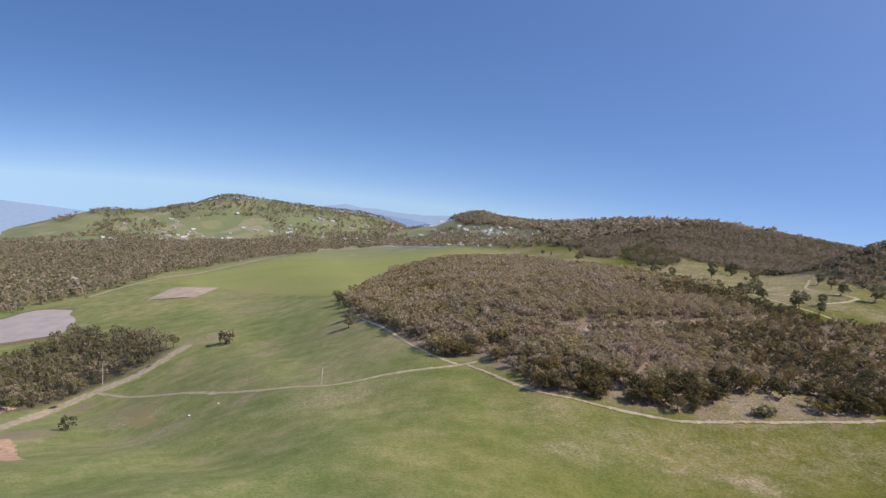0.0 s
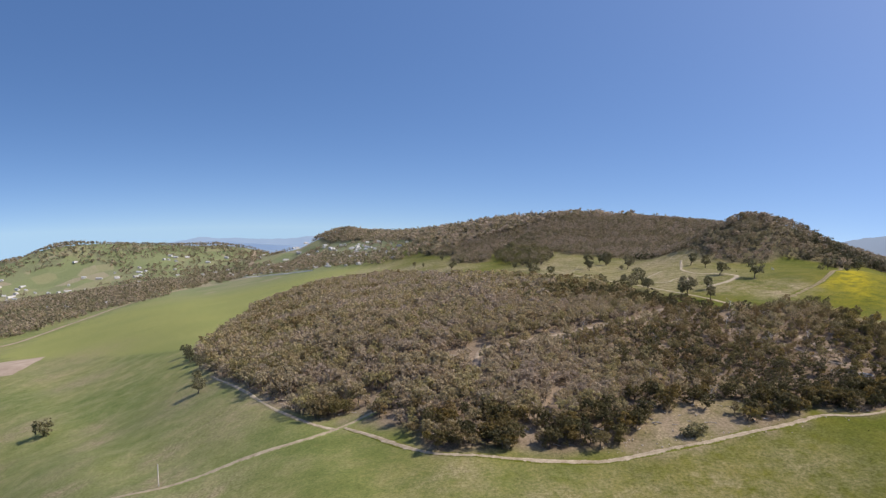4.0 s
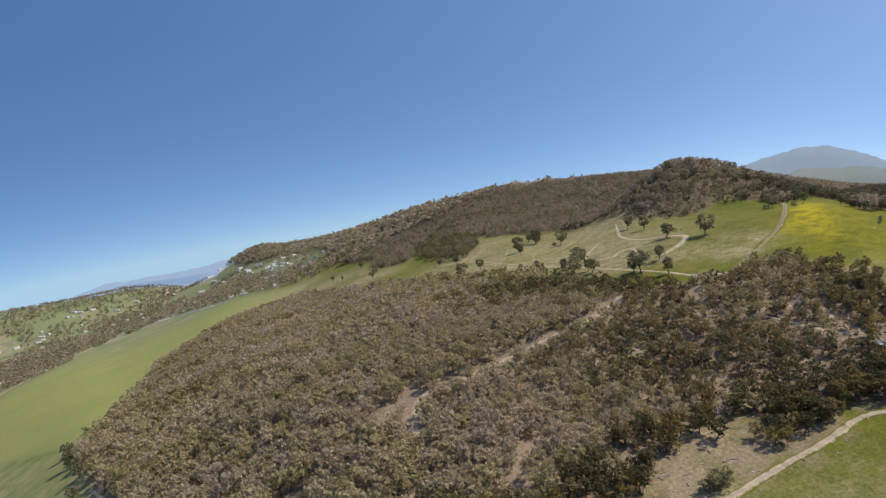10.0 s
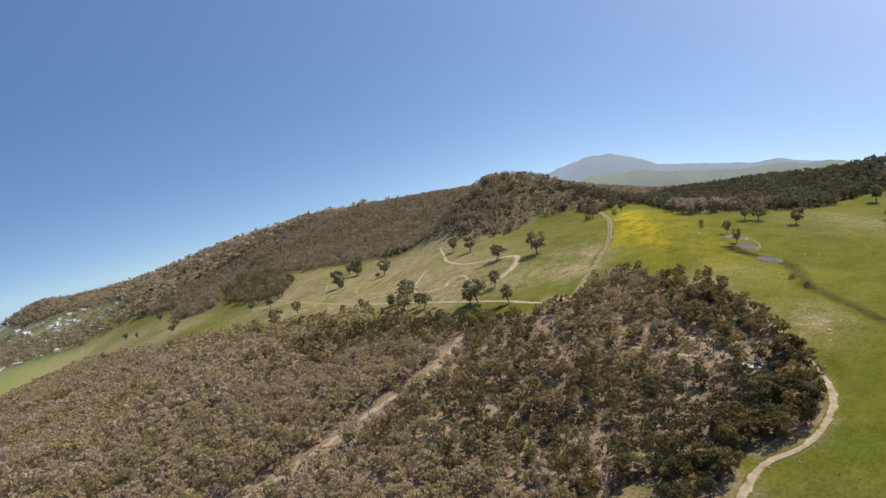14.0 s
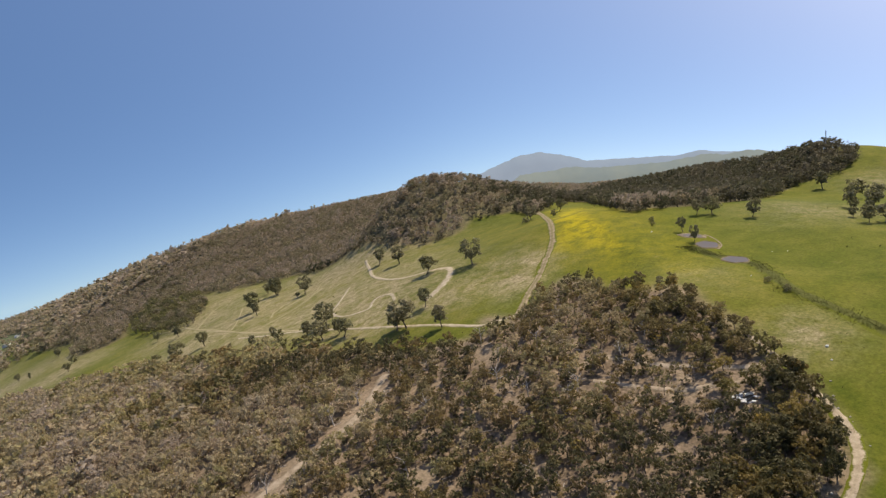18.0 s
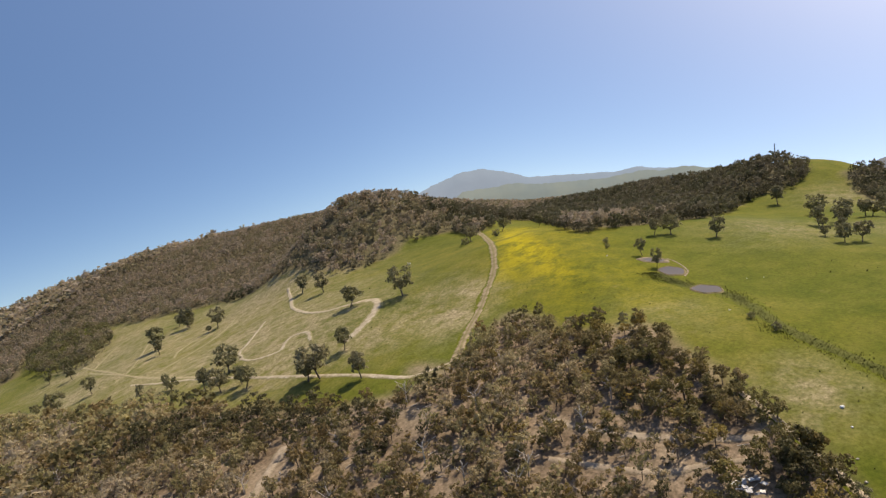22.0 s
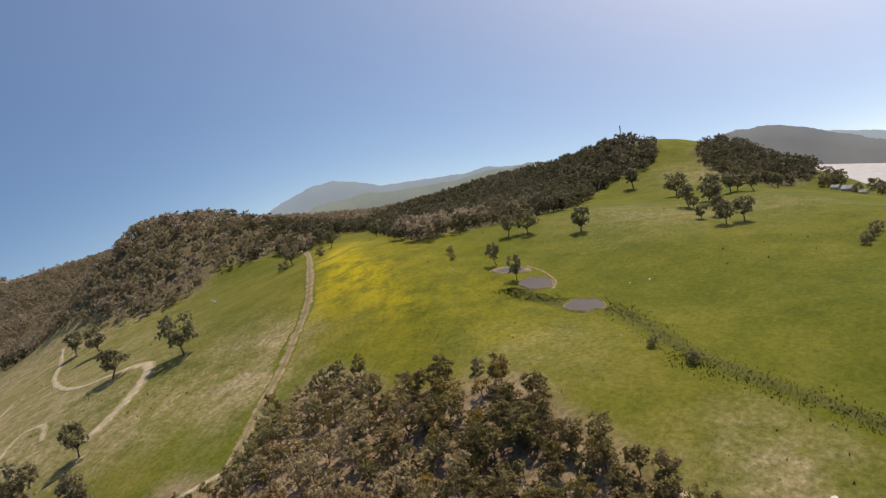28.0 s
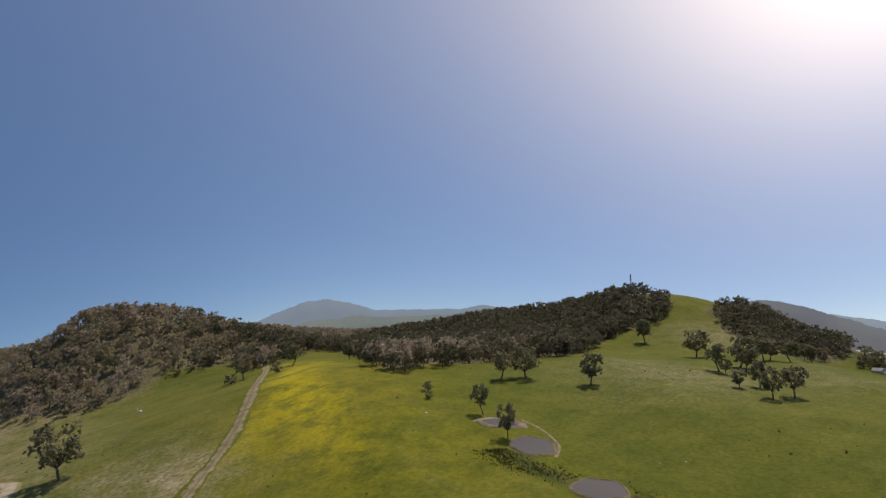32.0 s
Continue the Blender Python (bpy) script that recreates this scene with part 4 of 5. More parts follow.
near_shapes = [tree_shape(11 + k, 0.38 + 0.05 * (k % 3), 0.30 + 0.07 * (k % 2), 8, 88, 3, 0.048, 3, True, 0.82) for k in range(7)]
edge_shapes = [tree_shape(121 + k, 0.37 + 0.05 * (k % 3), 0.26 + 0.08 * (k % 2), 9, 200, 3, 0.040, 5, True, 0.85) for k in range(6)]
mid_shapes = [tree_shape(31 + k, 0.42 + 0.05 * (k % 2), 0.34, 6, 46, 2, 0.078, 3, False, 0.62) for k in range(6)]
low_shapes = [tree_shape(41 + k, 0.44 + 0.04 * (k % 2), 0.12, 7, 50, 2, 0.078, 3, False, 0.62) for k in range(5)]
far_shapes = [tree_shape(51 + k, 0.44, 0.16, 4, 13, 2, 0.17, 3, False, 0.7) for k in range(5)]
bush_shapes = [tree_shape(71 + k, 0.55, 0.08, 9, 170, 3, 0.06, 4, True, 0.85) for k in range(4)]
scrub_shapes = [tree_shape(81 + k, 0.55, 0.10, 4, 20, 2, 0.14, 3, False, 0.8) for k in range(4)]

rng = np.random.default_rng(5)
p = grid_points(-150, 270, 205, 430, 4.3, 1, 0.9)
p = p[inside(p[:, 0], p[:, 1], WOOD)]
p = p[open_ground(p)]
side = near_line(p[:, 0], p[:, 1], [(-21, 274), (12, 246), (73, 212), (127, 236), (191, 216), (224, 228), (263, 300)])
order = np.argsort(side)
single, rest = p[order[:290]], p[order[290:]]
rest = rest[rng.random(len(rest)) < np.interp(rest[:, 0], [-40, 90, 170, 200], [0.72, 0.95, 0.95, 0.82])]
h = rng.uniform(3.8, 8.0, len(rest)) * np.interp(rest[:, 0], [-60, 30, 110, 190], [1.42, 1.25, 1.0, 0.84])
tree_stuff("dry_wood", near_shapes, rest, h, h * rng.uniform(0.72, 1.1, len(rest)), m_leaf_wood, "dry brown and olive eucalypt wood on pale litter", "woodland", 6)
p = grid_points(-180, 200, 430, 1060, 6.0, 2, 0.93)
p = p[inside(p[:, 0], p[:, 1], WOOD)]
p = p[open_ground(p)]
h = rng.uniform(4.6, 9.8, len(p))
tree_stuff("dry_wood_back", mid_shapes, p, h, h * rng.uniform(0.85, 1.2, len(p)), m_leaf_wood, "dense dry eucalypt wood rolling away from the track", "woodland", 7)
p = grid_points(110, 270, 205, 360, 4.1, 13, 0.72)
p = p[inside(p[:, 0], p[:, 1], WOOD)]
p = p[open_ground(p)]
h = rng.uniform(1.0, 3.8, len(p))
tree_stuff("wood_undergrowth", near_shapes, p, h, h * rng.uniform(0.9, 1.3, len(p)), m_leaf_olive, "olive young trees and shrubs under the wood", "woodland", 20)
# low scrub between the trees
p = grid_points(-150, 270, 205, 430, 4.2, 3, 0.85)
p = p[inside(p[:, 0], p[:, 1], WOOD)]
p = p[open_ground(p)]
h = rng.uniform(0.9, 2.6, len(p))
tree_stuff("scrub", scrub_shapes, p, h, h * rng.uniform(0.9, 1.5, len(p)), m_leaf_wood, "low grey-brown scrub under the dry trees", "scrub", 8)

# the forest on the hills, thickest along its edge
rim = [np.array(a) + (np.array(b) - a) * u for a, b in zip(FOREST_EDGE[16:], FOREST_EDGE[17:]) for u in np.arange(0, 1, 4.5 / (math.dist(a, b) + 1))]
rim = np.array(rim) + rng.normal(0, 2.2, (len(rim), 2))
SPUR_EDGE = [(318, 690), (325, 640), (324, 582), (335, 550), (362, 548), (390, 556), (412, 540)]
rim = rim[(near_line(rim[:, 0], rim[:, 1], SPUR_EDGE) > 8) | (rng.random(len(rim)) < 0.3)]
h = rng.uniform(4.0, 8.5, len(rim))
tree_stuff("forest_rim", low_shapes, rim, h, h * rng.uniform(0.8, 1.15, len(rim)), m_leaf_dark, "dark olive young trees along the forest's edge", "forest", 45)
p = grid_points(40, 800, 330, 1200, 5.9, 4, 0.9)
p = p[inside(p[:, 0], p[:, 1], FOREST)]
q = grid_points(310, 480, 540, 730, 9.0, 44, 0.6)
p = np.vstack([p, q[inside(q[:, 0], q[:, 1], [(316, 580), (338, 552), (420, 560), (470, 640), (440, 720), (360, 700), (322, 650)])]])
east = (p[:, 0] > 432 + rng.normal(0, 18, len(p))) & (p[:, 1] < 610 + rng.normal(0, 18, len(p)))
q = p[east]
h = rng.uniform(6.2, 10.2, len(q))
tree_stuff("east_forest", low_shapes, q, h, h * rng.uniform(0.85, 1.15, len(q)), m_leaf_dark, "dark green eucalypt forest on the eastern hill", "forest", 29)
p = p[~east]
# the wood thins out where the spur meets the paddock
p = p[rng.random(len(p)) > 0.42 * np.clip(1.1 - near_line(p[:, 0], p[:, 1], SPUR_EDGE) / 45, 0, 1)]
h = rng.uniform(5.0, 9.0, len(p))
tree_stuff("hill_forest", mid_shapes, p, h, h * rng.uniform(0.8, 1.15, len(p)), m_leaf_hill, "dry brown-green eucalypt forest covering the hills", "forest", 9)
p = grid_points(-300, 900, 1150, 3150, 14, 5, 0.95)
p = beside_village(p[inside(p[:, 0], p[:, 1], FOREST)], 0.06, 91)
h = rng.uniform(9, 14, len(p))
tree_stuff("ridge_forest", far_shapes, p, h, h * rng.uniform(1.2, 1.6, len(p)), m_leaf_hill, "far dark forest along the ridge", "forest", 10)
p = grid_points(470, 720, 265, 360, 4.7, 6, 0.9)
p = p[inside(p[:, 0], p[:, 1], RIGHT_WOOD)]
h = rng.uniform(5, 7.5, len(p))
tree_stuff("hillside_grove", low_shapes, p, h, h * rng.uniform(0.9, 1.1, len(p)), m_leaf_dark, "dark green grove on the flank of the hill", "grove", 11)
PADDOCK_GROVE = [(178, 880), (186, 820), (192, 757), (206, 752), (223, 785), (240, 830), (250, 900), (246, 960), (225, 1000), (190, 960)]
p = grid_points(170, 260, 690, 1070, 7.6, 16, 0.85)
p = p[inside(p[:, 0], p[:, 1], PADDOCK_GROVE)]
h = rng.uniform(7, 11.5, len(p))
tree_stuff("paddock_grove", near_shapes, p, h, h * rng.uniform(0.8, 1.1, len(p)), m_leaf_grove, "olive-brown grove at the low end of the paddock", "grove", 41)
p = grid_points(-460, -240, 300, 610, 8.6, 7, 0.92)
p = p[inside(p[:, 0], p[:, 1], LEFT_WOOD)]
h = rng.uniform(4.0, 14.5, len(p))
tree_stuff("roadside_grove", near_shapes, p, h, h * rng.uniform(0.75, 1.15, len(p)), m_leaf_grove, "olive green grove beside the farm road", "grove", 12)
# woods of the valley round the houses
BELT = [(-640, 700), (-590, 790), (-560, 870), (-620, 1190), (-585, 1450), (-510, 1720), (-480, 2150), (-520, 2500), (-900, 2500), (-1250, 2150), (-1500, 1700), (-1300, 1100), (-900, 700)]
p = grid_points(-1500, -470, 680, 2500, 13.5, 8, 0.85)
p = p[inside(p[:, 0], p[:, 1], BELT)]
h = rng.uniform(7.5, 13, len(p))
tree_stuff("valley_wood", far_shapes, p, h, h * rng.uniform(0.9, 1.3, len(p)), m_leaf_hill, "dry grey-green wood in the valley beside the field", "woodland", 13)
VALLEY = [(-529, 1430), (-473, 1610), (-440, 2050), (-280, 1870), (-123, 1590), (-27, 1420), (25, 1270), (75, 1190), (100, 1250), (105, 1400), (85, 1750), (0, 2300), (-400, 2600), (-900, 2600), (-700, 1900)]
p = grid_points(-900, 115, 1180, 2950, 14, 18, 0.9)
VALLEY_BELT = [(-720, 2680), (-470, 2560), (-300, 2150), (-130, 1650), (-60, 1480), (25, 1260), (70, 1200), (112, 1230), (110, 1330), (50, 1560), (-60, 1830), (-200, 2250), (-400, 2820), (-720, 2900)]
p = p[inside(p[:, 0], p[:, 1], VALLEY_BELT) | inside(p[:, 0], p[:, 1], VALLEY) & (jitter(p[:, 0], p[:, 1], 40, 6.0) + 0.4 * jitter(p[:, 0], p[:, 1], 17, 3.0) > -0.12)]
p = beside_village(p, 0.06, 92)
h = rng.uniform(6, 11, len(p))
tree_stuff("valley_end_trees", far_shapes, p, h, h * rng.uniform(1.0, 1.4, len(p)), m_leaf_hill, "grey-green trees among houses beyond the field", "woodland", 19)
hr = np.random.default_rng(31)
HOUSES = [(-60, 1560), (-95, 1640), (-20, 1640), (-140, 1720), (-60, 1800), (-180, 1830), (-10, 1480), (-110, 1900), (-250, 2020), (-30, 1980), (-200, 2150), (-330, 2200), (-15, 1360), (-75, 1730), (40, 1420), (30, 1560), (60, 1680), (10, 1800), (-20, 1900), (35, 1920), (50, 1300), (75, 1500), (-45, 1450), (-120, 1800), (-40, 1700), (20, 1700), (-60, 1890), (0, 1860), (-100, 2000), (45, 1450), (-25, 1520), (60, 1400), (-90, 1560), (-125, 1640), (0, 1600), (15, 1520)]
while len(HOUSES) < 64:
    x, y = hr.uniform(-310, 112), hr.uniform(1405, 2950)
    if inside(np.array([x]), np.array([y]), VILLAGE)[0]:
        HOUSES.append((x, y))
while len(HOUSES) < 190:
    az, d = hr.uniform(-33, -3.5), 1700 * (3200 / 1700) ** hr.random()
    x, y = d * math.sin(radians(az)), d * math.cos(radians(az)) + 10
    if inside(np.array([x]), np.array([y]), FOREST)[0] or (-500 < x < 0 and y < 2150):
        continue
    if inside(np.array([x]), np.array([y]), BELT)[0] and hr.random() < 0.75:
        continue
    HOUSES.append((x, y))
vr = np.random.default_rng(61)
p = np.c_[vr.uniform(-2000, 100, 9000), vr.uniform(1900, 3400, 9000)]
p = np.vstack([p, p[:4500] + vr.normal(0, 14, (4500, 2))])
for x, y in HOUSES:
    p = p[np.hypot(p[:, 0] - x, p[:, 1] + 25 - y) > 30]
thick = jitter(p[:, 0], p[:, 1], 130, 3.0)
crest = near_line(p[:, 0], p[:, 1], [(-1450, 3110), (-1320, 3165), (-1125, 3235), (-728, 3343)]) < 250
az_ok = np.degrees(np.arctan2(p[:, 0], p[:, 1])) < -3
p = p[((thick + 0.5 * jitter(p[:, 0], p[:, 1], 47, 8.0) > -0.05) | crest) & az_ok & ~inside(p[:, 0], p[:, 1], FOREST)]
h = rng.uniform(5.5, 10.5, len(p))
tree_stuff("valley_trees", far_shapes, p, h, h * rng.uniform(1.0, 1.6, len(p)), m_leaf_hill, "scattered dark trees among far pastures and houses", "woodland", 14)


def part(name, me, parent, label=""):
    ob = new(name, me)
    ob.parent = parent
    if label:
        ob["label"] = label
    return ob


def tree_kind(name, shape, leaves, label, category, group):
    """A tree as a thing of its own, one unit high, to be copied."""
    wv, wf, lv, lf = shape
    top = new(name)
    part("trunk", mesh_np("trunk", wv, wf, m_bark, True), top)
    part("crown", mesh_np("crown", lv, lf, leaves), top)
    return tagged(top, label, category, group)


def plant(kind, x, y, h, wide=1.0, turn=0.0):
    ob = copy_thing(kind, stand(x, y, turn, -0.05))
    ob.scale = (h * wide, h * wide, h)
    return ob


def discard(ob):
    for o in [*ob.children_recursive, ob]:
        bpy.data.objects.remove(o)


kinds = [tree_kind("eucalypt_tree", s, m_leaf_wood_ob, "small dry brown-green eucalypt at the edge of the wood", "tree", "trees of the dry wood") for s in edge_shapes]
olive = [tree_kind("eucalypt_tree", s, m_leaf_olive_ob, "dark olive eucalypt at the green edge of the wood", "tree", "trees of the dry wood") for s in edge_shapes]
deep = [tree_kind("eucalypt_tree", s, m_leaf_deep_ob, "dense dark green eucalypt at the lower edge of the wood", "tree", "trees of the dry wood") for s in edge_shapes]
for k, (x, y) in enumerate(single):
    dark = x > 170 + rng.uniform(-40, 40) or y < 232 or x < 0
    shade = x > 20 and y < 246 and rng.random() < 0.62
    h = rng.uniform(5.5, 8.6) if shade else rng.uniform(4.0, 7.6) * (0.85 if x > 150 else 1.35 if x < -20 else 1.0)
    plant((deep if shade else olive if dark else kinds)[k % 6], x, y, h, rng.uniform(0.85, 1.2), rng.uniform(0, 6.28))
for k in kinds + olive + deep:
    discard(k)

paddock_shapes = [tree_shape(91 + k, 0.39 - 0.025 * k, 0.20 + 0.07 * (k % 2), 12, 270, 4, 0.034, 7, True, 0.9) for k in range(4)]
kinds = [tree_kind("paddock_tree", s, m_leaf_green_ob, "single dark green eucalypt standing in the open paddock", "tree", "paddock trees") for s in paddock_shapes]
# x, y, height
PADDOCK = [(272.1, 422.4, 12.5), (259.4, 448.1, 9.5), (294.3, 532.0, 12), (297.1, 565.0, 11), (203.4, 465.9, 11.5), (226.4, 404.3, 8.5), (225.9, 642.9, 15), (264.5, 696.7, 14), (258.7, 620.0, 13), (208.6, 394.5, 12), (205.7, 398.3, 9), (212.2, 372.6, 9), (322.5, 325.8, 7), (334.1, 338.7, 7), (381.3, 331.4, 9.5), (541.0, 370.8, 12), (498.2, 333.8, 11), (433.3, 308.0, 9), (453, 306, 11.5), (479, 303, 8.5), (397, 286, 8.0), (402.6, 281.6, 8.5), (486, 302, 8), (548.0, 316.5, 9), (368.7, 476.3, 9), (389.9, 470.2, 8), (420.0, 465.7, 8), (417.2, 559.2, 9), (378.2, 350.9, 9), (371.9, 355.7, 8), (185.9, 498.2, 7), (74.6, 831.4, 7), (83.5, 807.5, 6), (110.9, 849.7, 8), (175.7, 506.3, 7), (218.7, 618.1, 9.5), (262.8, 688.7, 8), (72.7, 1001.6, 8), (81.8, 959.2, 7), (114.6, 1002.0, 9), (-104, 405, 9), (-113, 440, 8), (-107, 455, 8.5), (-139, 523, 10), (-121, 478, 9), (-150, 559, 9), (-130, 503, 7.5), (190, 462, 8.5), (191, 446, 9), (196, 432, 8.5), (198, 440, 7.5), (266, 721, 9), (253, 622, 4), (173, 597, 9.5), (152, 582, 13), (185, 725, 9), (176, 767, 8), (429, 305, 5), (405, 296, 5), (413, 292, 7.5), (443, 302, 9), (482, 294, 8), (542, 299, 8), (537, 295, 7.5), (576, 322, 9)]
for k, (x, y, hh) in enumerate(PADDOCK):
    plant(kinds[k % 4], x, y, hh * 1.08, 0.68 if hh == 7 else 1.04 + 0.14 * math.sin(k * 2.1), k * 1.3)
for k in kinds:
    discard(k)

kinds = [tree_kind("bush", s, m_leaf_green_ob, "round dark green bush in the grass", "bush", "paddock bushes") for s in bush_shapes]
BUSHES = [(122, 215, 5.2), (125.5, 217, 4.2), (118.5, 216, 3.6), (565, 276, 8.0), (560, 273, 7.0), (556, 270, 6.5), (547, 256, 6.0), (543, 254, 5.0), (538, 250, 5.0), (370, 245, 3.0), (375, 244.3, 2.8), (380, 243.6, 3.0), (385, 242.6, 3.2), (577, 272, 6.0), (554, 277, 6.0), (533, 261, 4.5), (520, 251, 5.5), (287, 276, 2.2), (282, 267, 2.4), (342, 361, 2.6), (336, 356, 2.0), (-208, 438, 12.0), (-226, 268, 8.0), (186, 492, 5.5), (180, 470, 4.5),
          (150, 640, 6.0), (240, 1030, 9.0), (252, 1040, 9.5), (228, 1020, 8.0), (262, 1060, 9.0), (215, 1000, 8.0), (120, 900, 7.0), (135, 930, 8.0), (262, 322, 3.0), (268, 306, 2.8), (226, 232, 3.0), (366, 452, 4.0), (358, 470, 4.5)]
for k, (x, y, hh) in enumerate(BUSHES):
    plant(kinds[k % 4], x, y, hh, 0.95, k * 2.2)
for k in kinds:
    discard(k)


def rod_mesh(name, rods, material, sides=8):
    v, f = join([tube(a, b, r0, r1, sides) for a, b, r0, r1 in rods])
    return mesh_np(name, v, f, material, True)


# bare dead trees and fallen wood
dr = np.random.default_rng(77)


def dead_tree(x, y, h):
    """A bleached bare tree: a leaning trunk and forked bare limbs."""
    top = new("dead_tree")
    lean = dr.normal(0, 0.06, 2)
    tip = np.array([lean[0], lean[1], 0.75]) * h
    part("trunk", rod_mesh("trunk", [((0, 0, -0.3), tip * 0.5, 0.22, 0.16), (tip * 0.5, tip, 0.16, 0.08)], m_deadwood, 6), top)
    for k in range(6):
        a, u = k * 2.4 + dr.uniform(-0.5, 0.5), 0.4 + 0.1 * k
        root = tip * min(u, 1.0)
        out = np.array([math.cos(a), math.sin(a), dr.uniform(0.5, 1.1)])
        mid = root + out * h * dr.uniform(0.16, 0.26)
        rods = [(root, mid, 0.10, 0.06)]
        for s in (-0.5, 0.5):
            twig = np.array([math.cos(a + s), math.sin(a + s), dr.uniform(0.5, 1.3)])
            rods.append((mid, mid + twig * h * dr.uniform(0.08, 0.16), 0.05, 0.02))
        part("limb", rod_mesh("limb", rods, m_deadwood, 5), top)
    top.matrix_world = stand(x, y)
    return tagged(top, "bare bleached dead eucalypt standing in the wood", "dead tree", "dead trees")


def fallen_log(x, y):
    top = new("fallen_log")
    n_, a = dr.uniform(1.6, 3.6), dr.uniform(0, 3.14)
    d = np.array([math.cos(a), math.sin(a), 0.0])
    part("stem", rod_mesh("stem", [(-d * n_ / 2, d * n_ / 2, 0.20, 0.11)], m_deadwood, 7), top)
    part("branch_stub", rod_mesh("branch_stub", [(d * 0.1 * n_, d * 0.3 * n_ + np.array([-d[1], d[0], 0.4]) * 0.5, 0.08, 0.04)], m_deadwood, 5), top)
    top.location = (x, y, land_at(x, y) + 0.2)
    return tagged(top, "pale weathered log lying on bare soil", "log", "fallen logs")


DEAD = [(-49, 362), (-67, 364), (130, 443), (122, 520), (146, 346), (217, 286), (230, 274), (86, 539), (193, 287), (210, 315), (76, 342), (117, 335), (39, 484), (188, 312)]
LOGS = [(111, 230), (112, 227), (104, 224), (118, 233), (133, 238), (150, 222), (155, 222), (99, 218), (130, 230), (66, 417), (41, 402)]
for x, y in DEAD:
    dead_tree(x, y, dr.uniform(6.0, 8.5))
for x, y in LOGS:
    fallen_log(x, y)
bare = grid_points(-60, 240, 250, 420, 24.0, 78, 0.62)
bare = bare[inside(bare[:, 0], bare[:, 1], WOOD)]
first = [dead_tree(*bare[k], dr.uniform(5.5, 8.0)) for k in range(4)]
for k, (x, y) in enumerate(bare[4:]):
    copy_thing(first[k % 4], stand(x, y, dr.uniform(0, 6.28)))


def debris(name, p, build, material, label, category):
    """Many small pieces lying on the ground in one mesh."""
    v, f = join([build(x, y, land_at(x, y)) for x, y in p])
    return tagged(new(name, mesh_np(name, v, f, material)), label, category, kind="stuff")


def stick(x, y, z):
    a, n_ = dr.uniform(0, 3.14), dr.uniform(0.7, 2.2)
    d = np.array([math.cos(a) * n_, math.sin(a) * n_, dr.uniform(-0.1, 0.1)])
    c = np.array([x, y, z + 0.14])
    return tube(c - d, c + d, dr.uniform(0.10, 0.17), 0.05, 4)


def chip(x, y, z):
    r = dr.uniform(0.18, 0.5)
    v = np.array([(1, 0, 0), (-1, 0, 0), (0, 1, 0), (0, -1, 0), (0, 0, 0.6), (0, 0, -0.6)]) * r * dr.uniform(0.6, 1.3, (6, 1)) + (x, y, z + 0.1)
    return v, np.array([(0, 2, 4), (2, 1, 4), (1, 3, 4), (3, 0, 4), (2, 0, 5), (1, 2, 5), (3, 1, 5), (0, 3, 5)])


p = grid_points(-100, 268, 208, 400, 5.5, 79, 0.45)
debris("fallen_branches", p[inside(p[:, 0], p[:, 1], WOOD)], stick, m_deadwood, "bleached fallen branches strewn over brown litter", "dead wood")
p = grid_points(85, 262, 206, 262, 2.6, 80, 0.75)
side = near_line(p[:, 0], p[:, 1], [(90, 211), (127, 215), (165, 219), (191, 219), (210, 222), (226, 232), (246, 262)])
p = p[side < dr.exponential(2.6, len(p))]
debris("stone_litter", p, chip, m_stone_litter, "pale broken stones on bare soil beside the track", "stones")

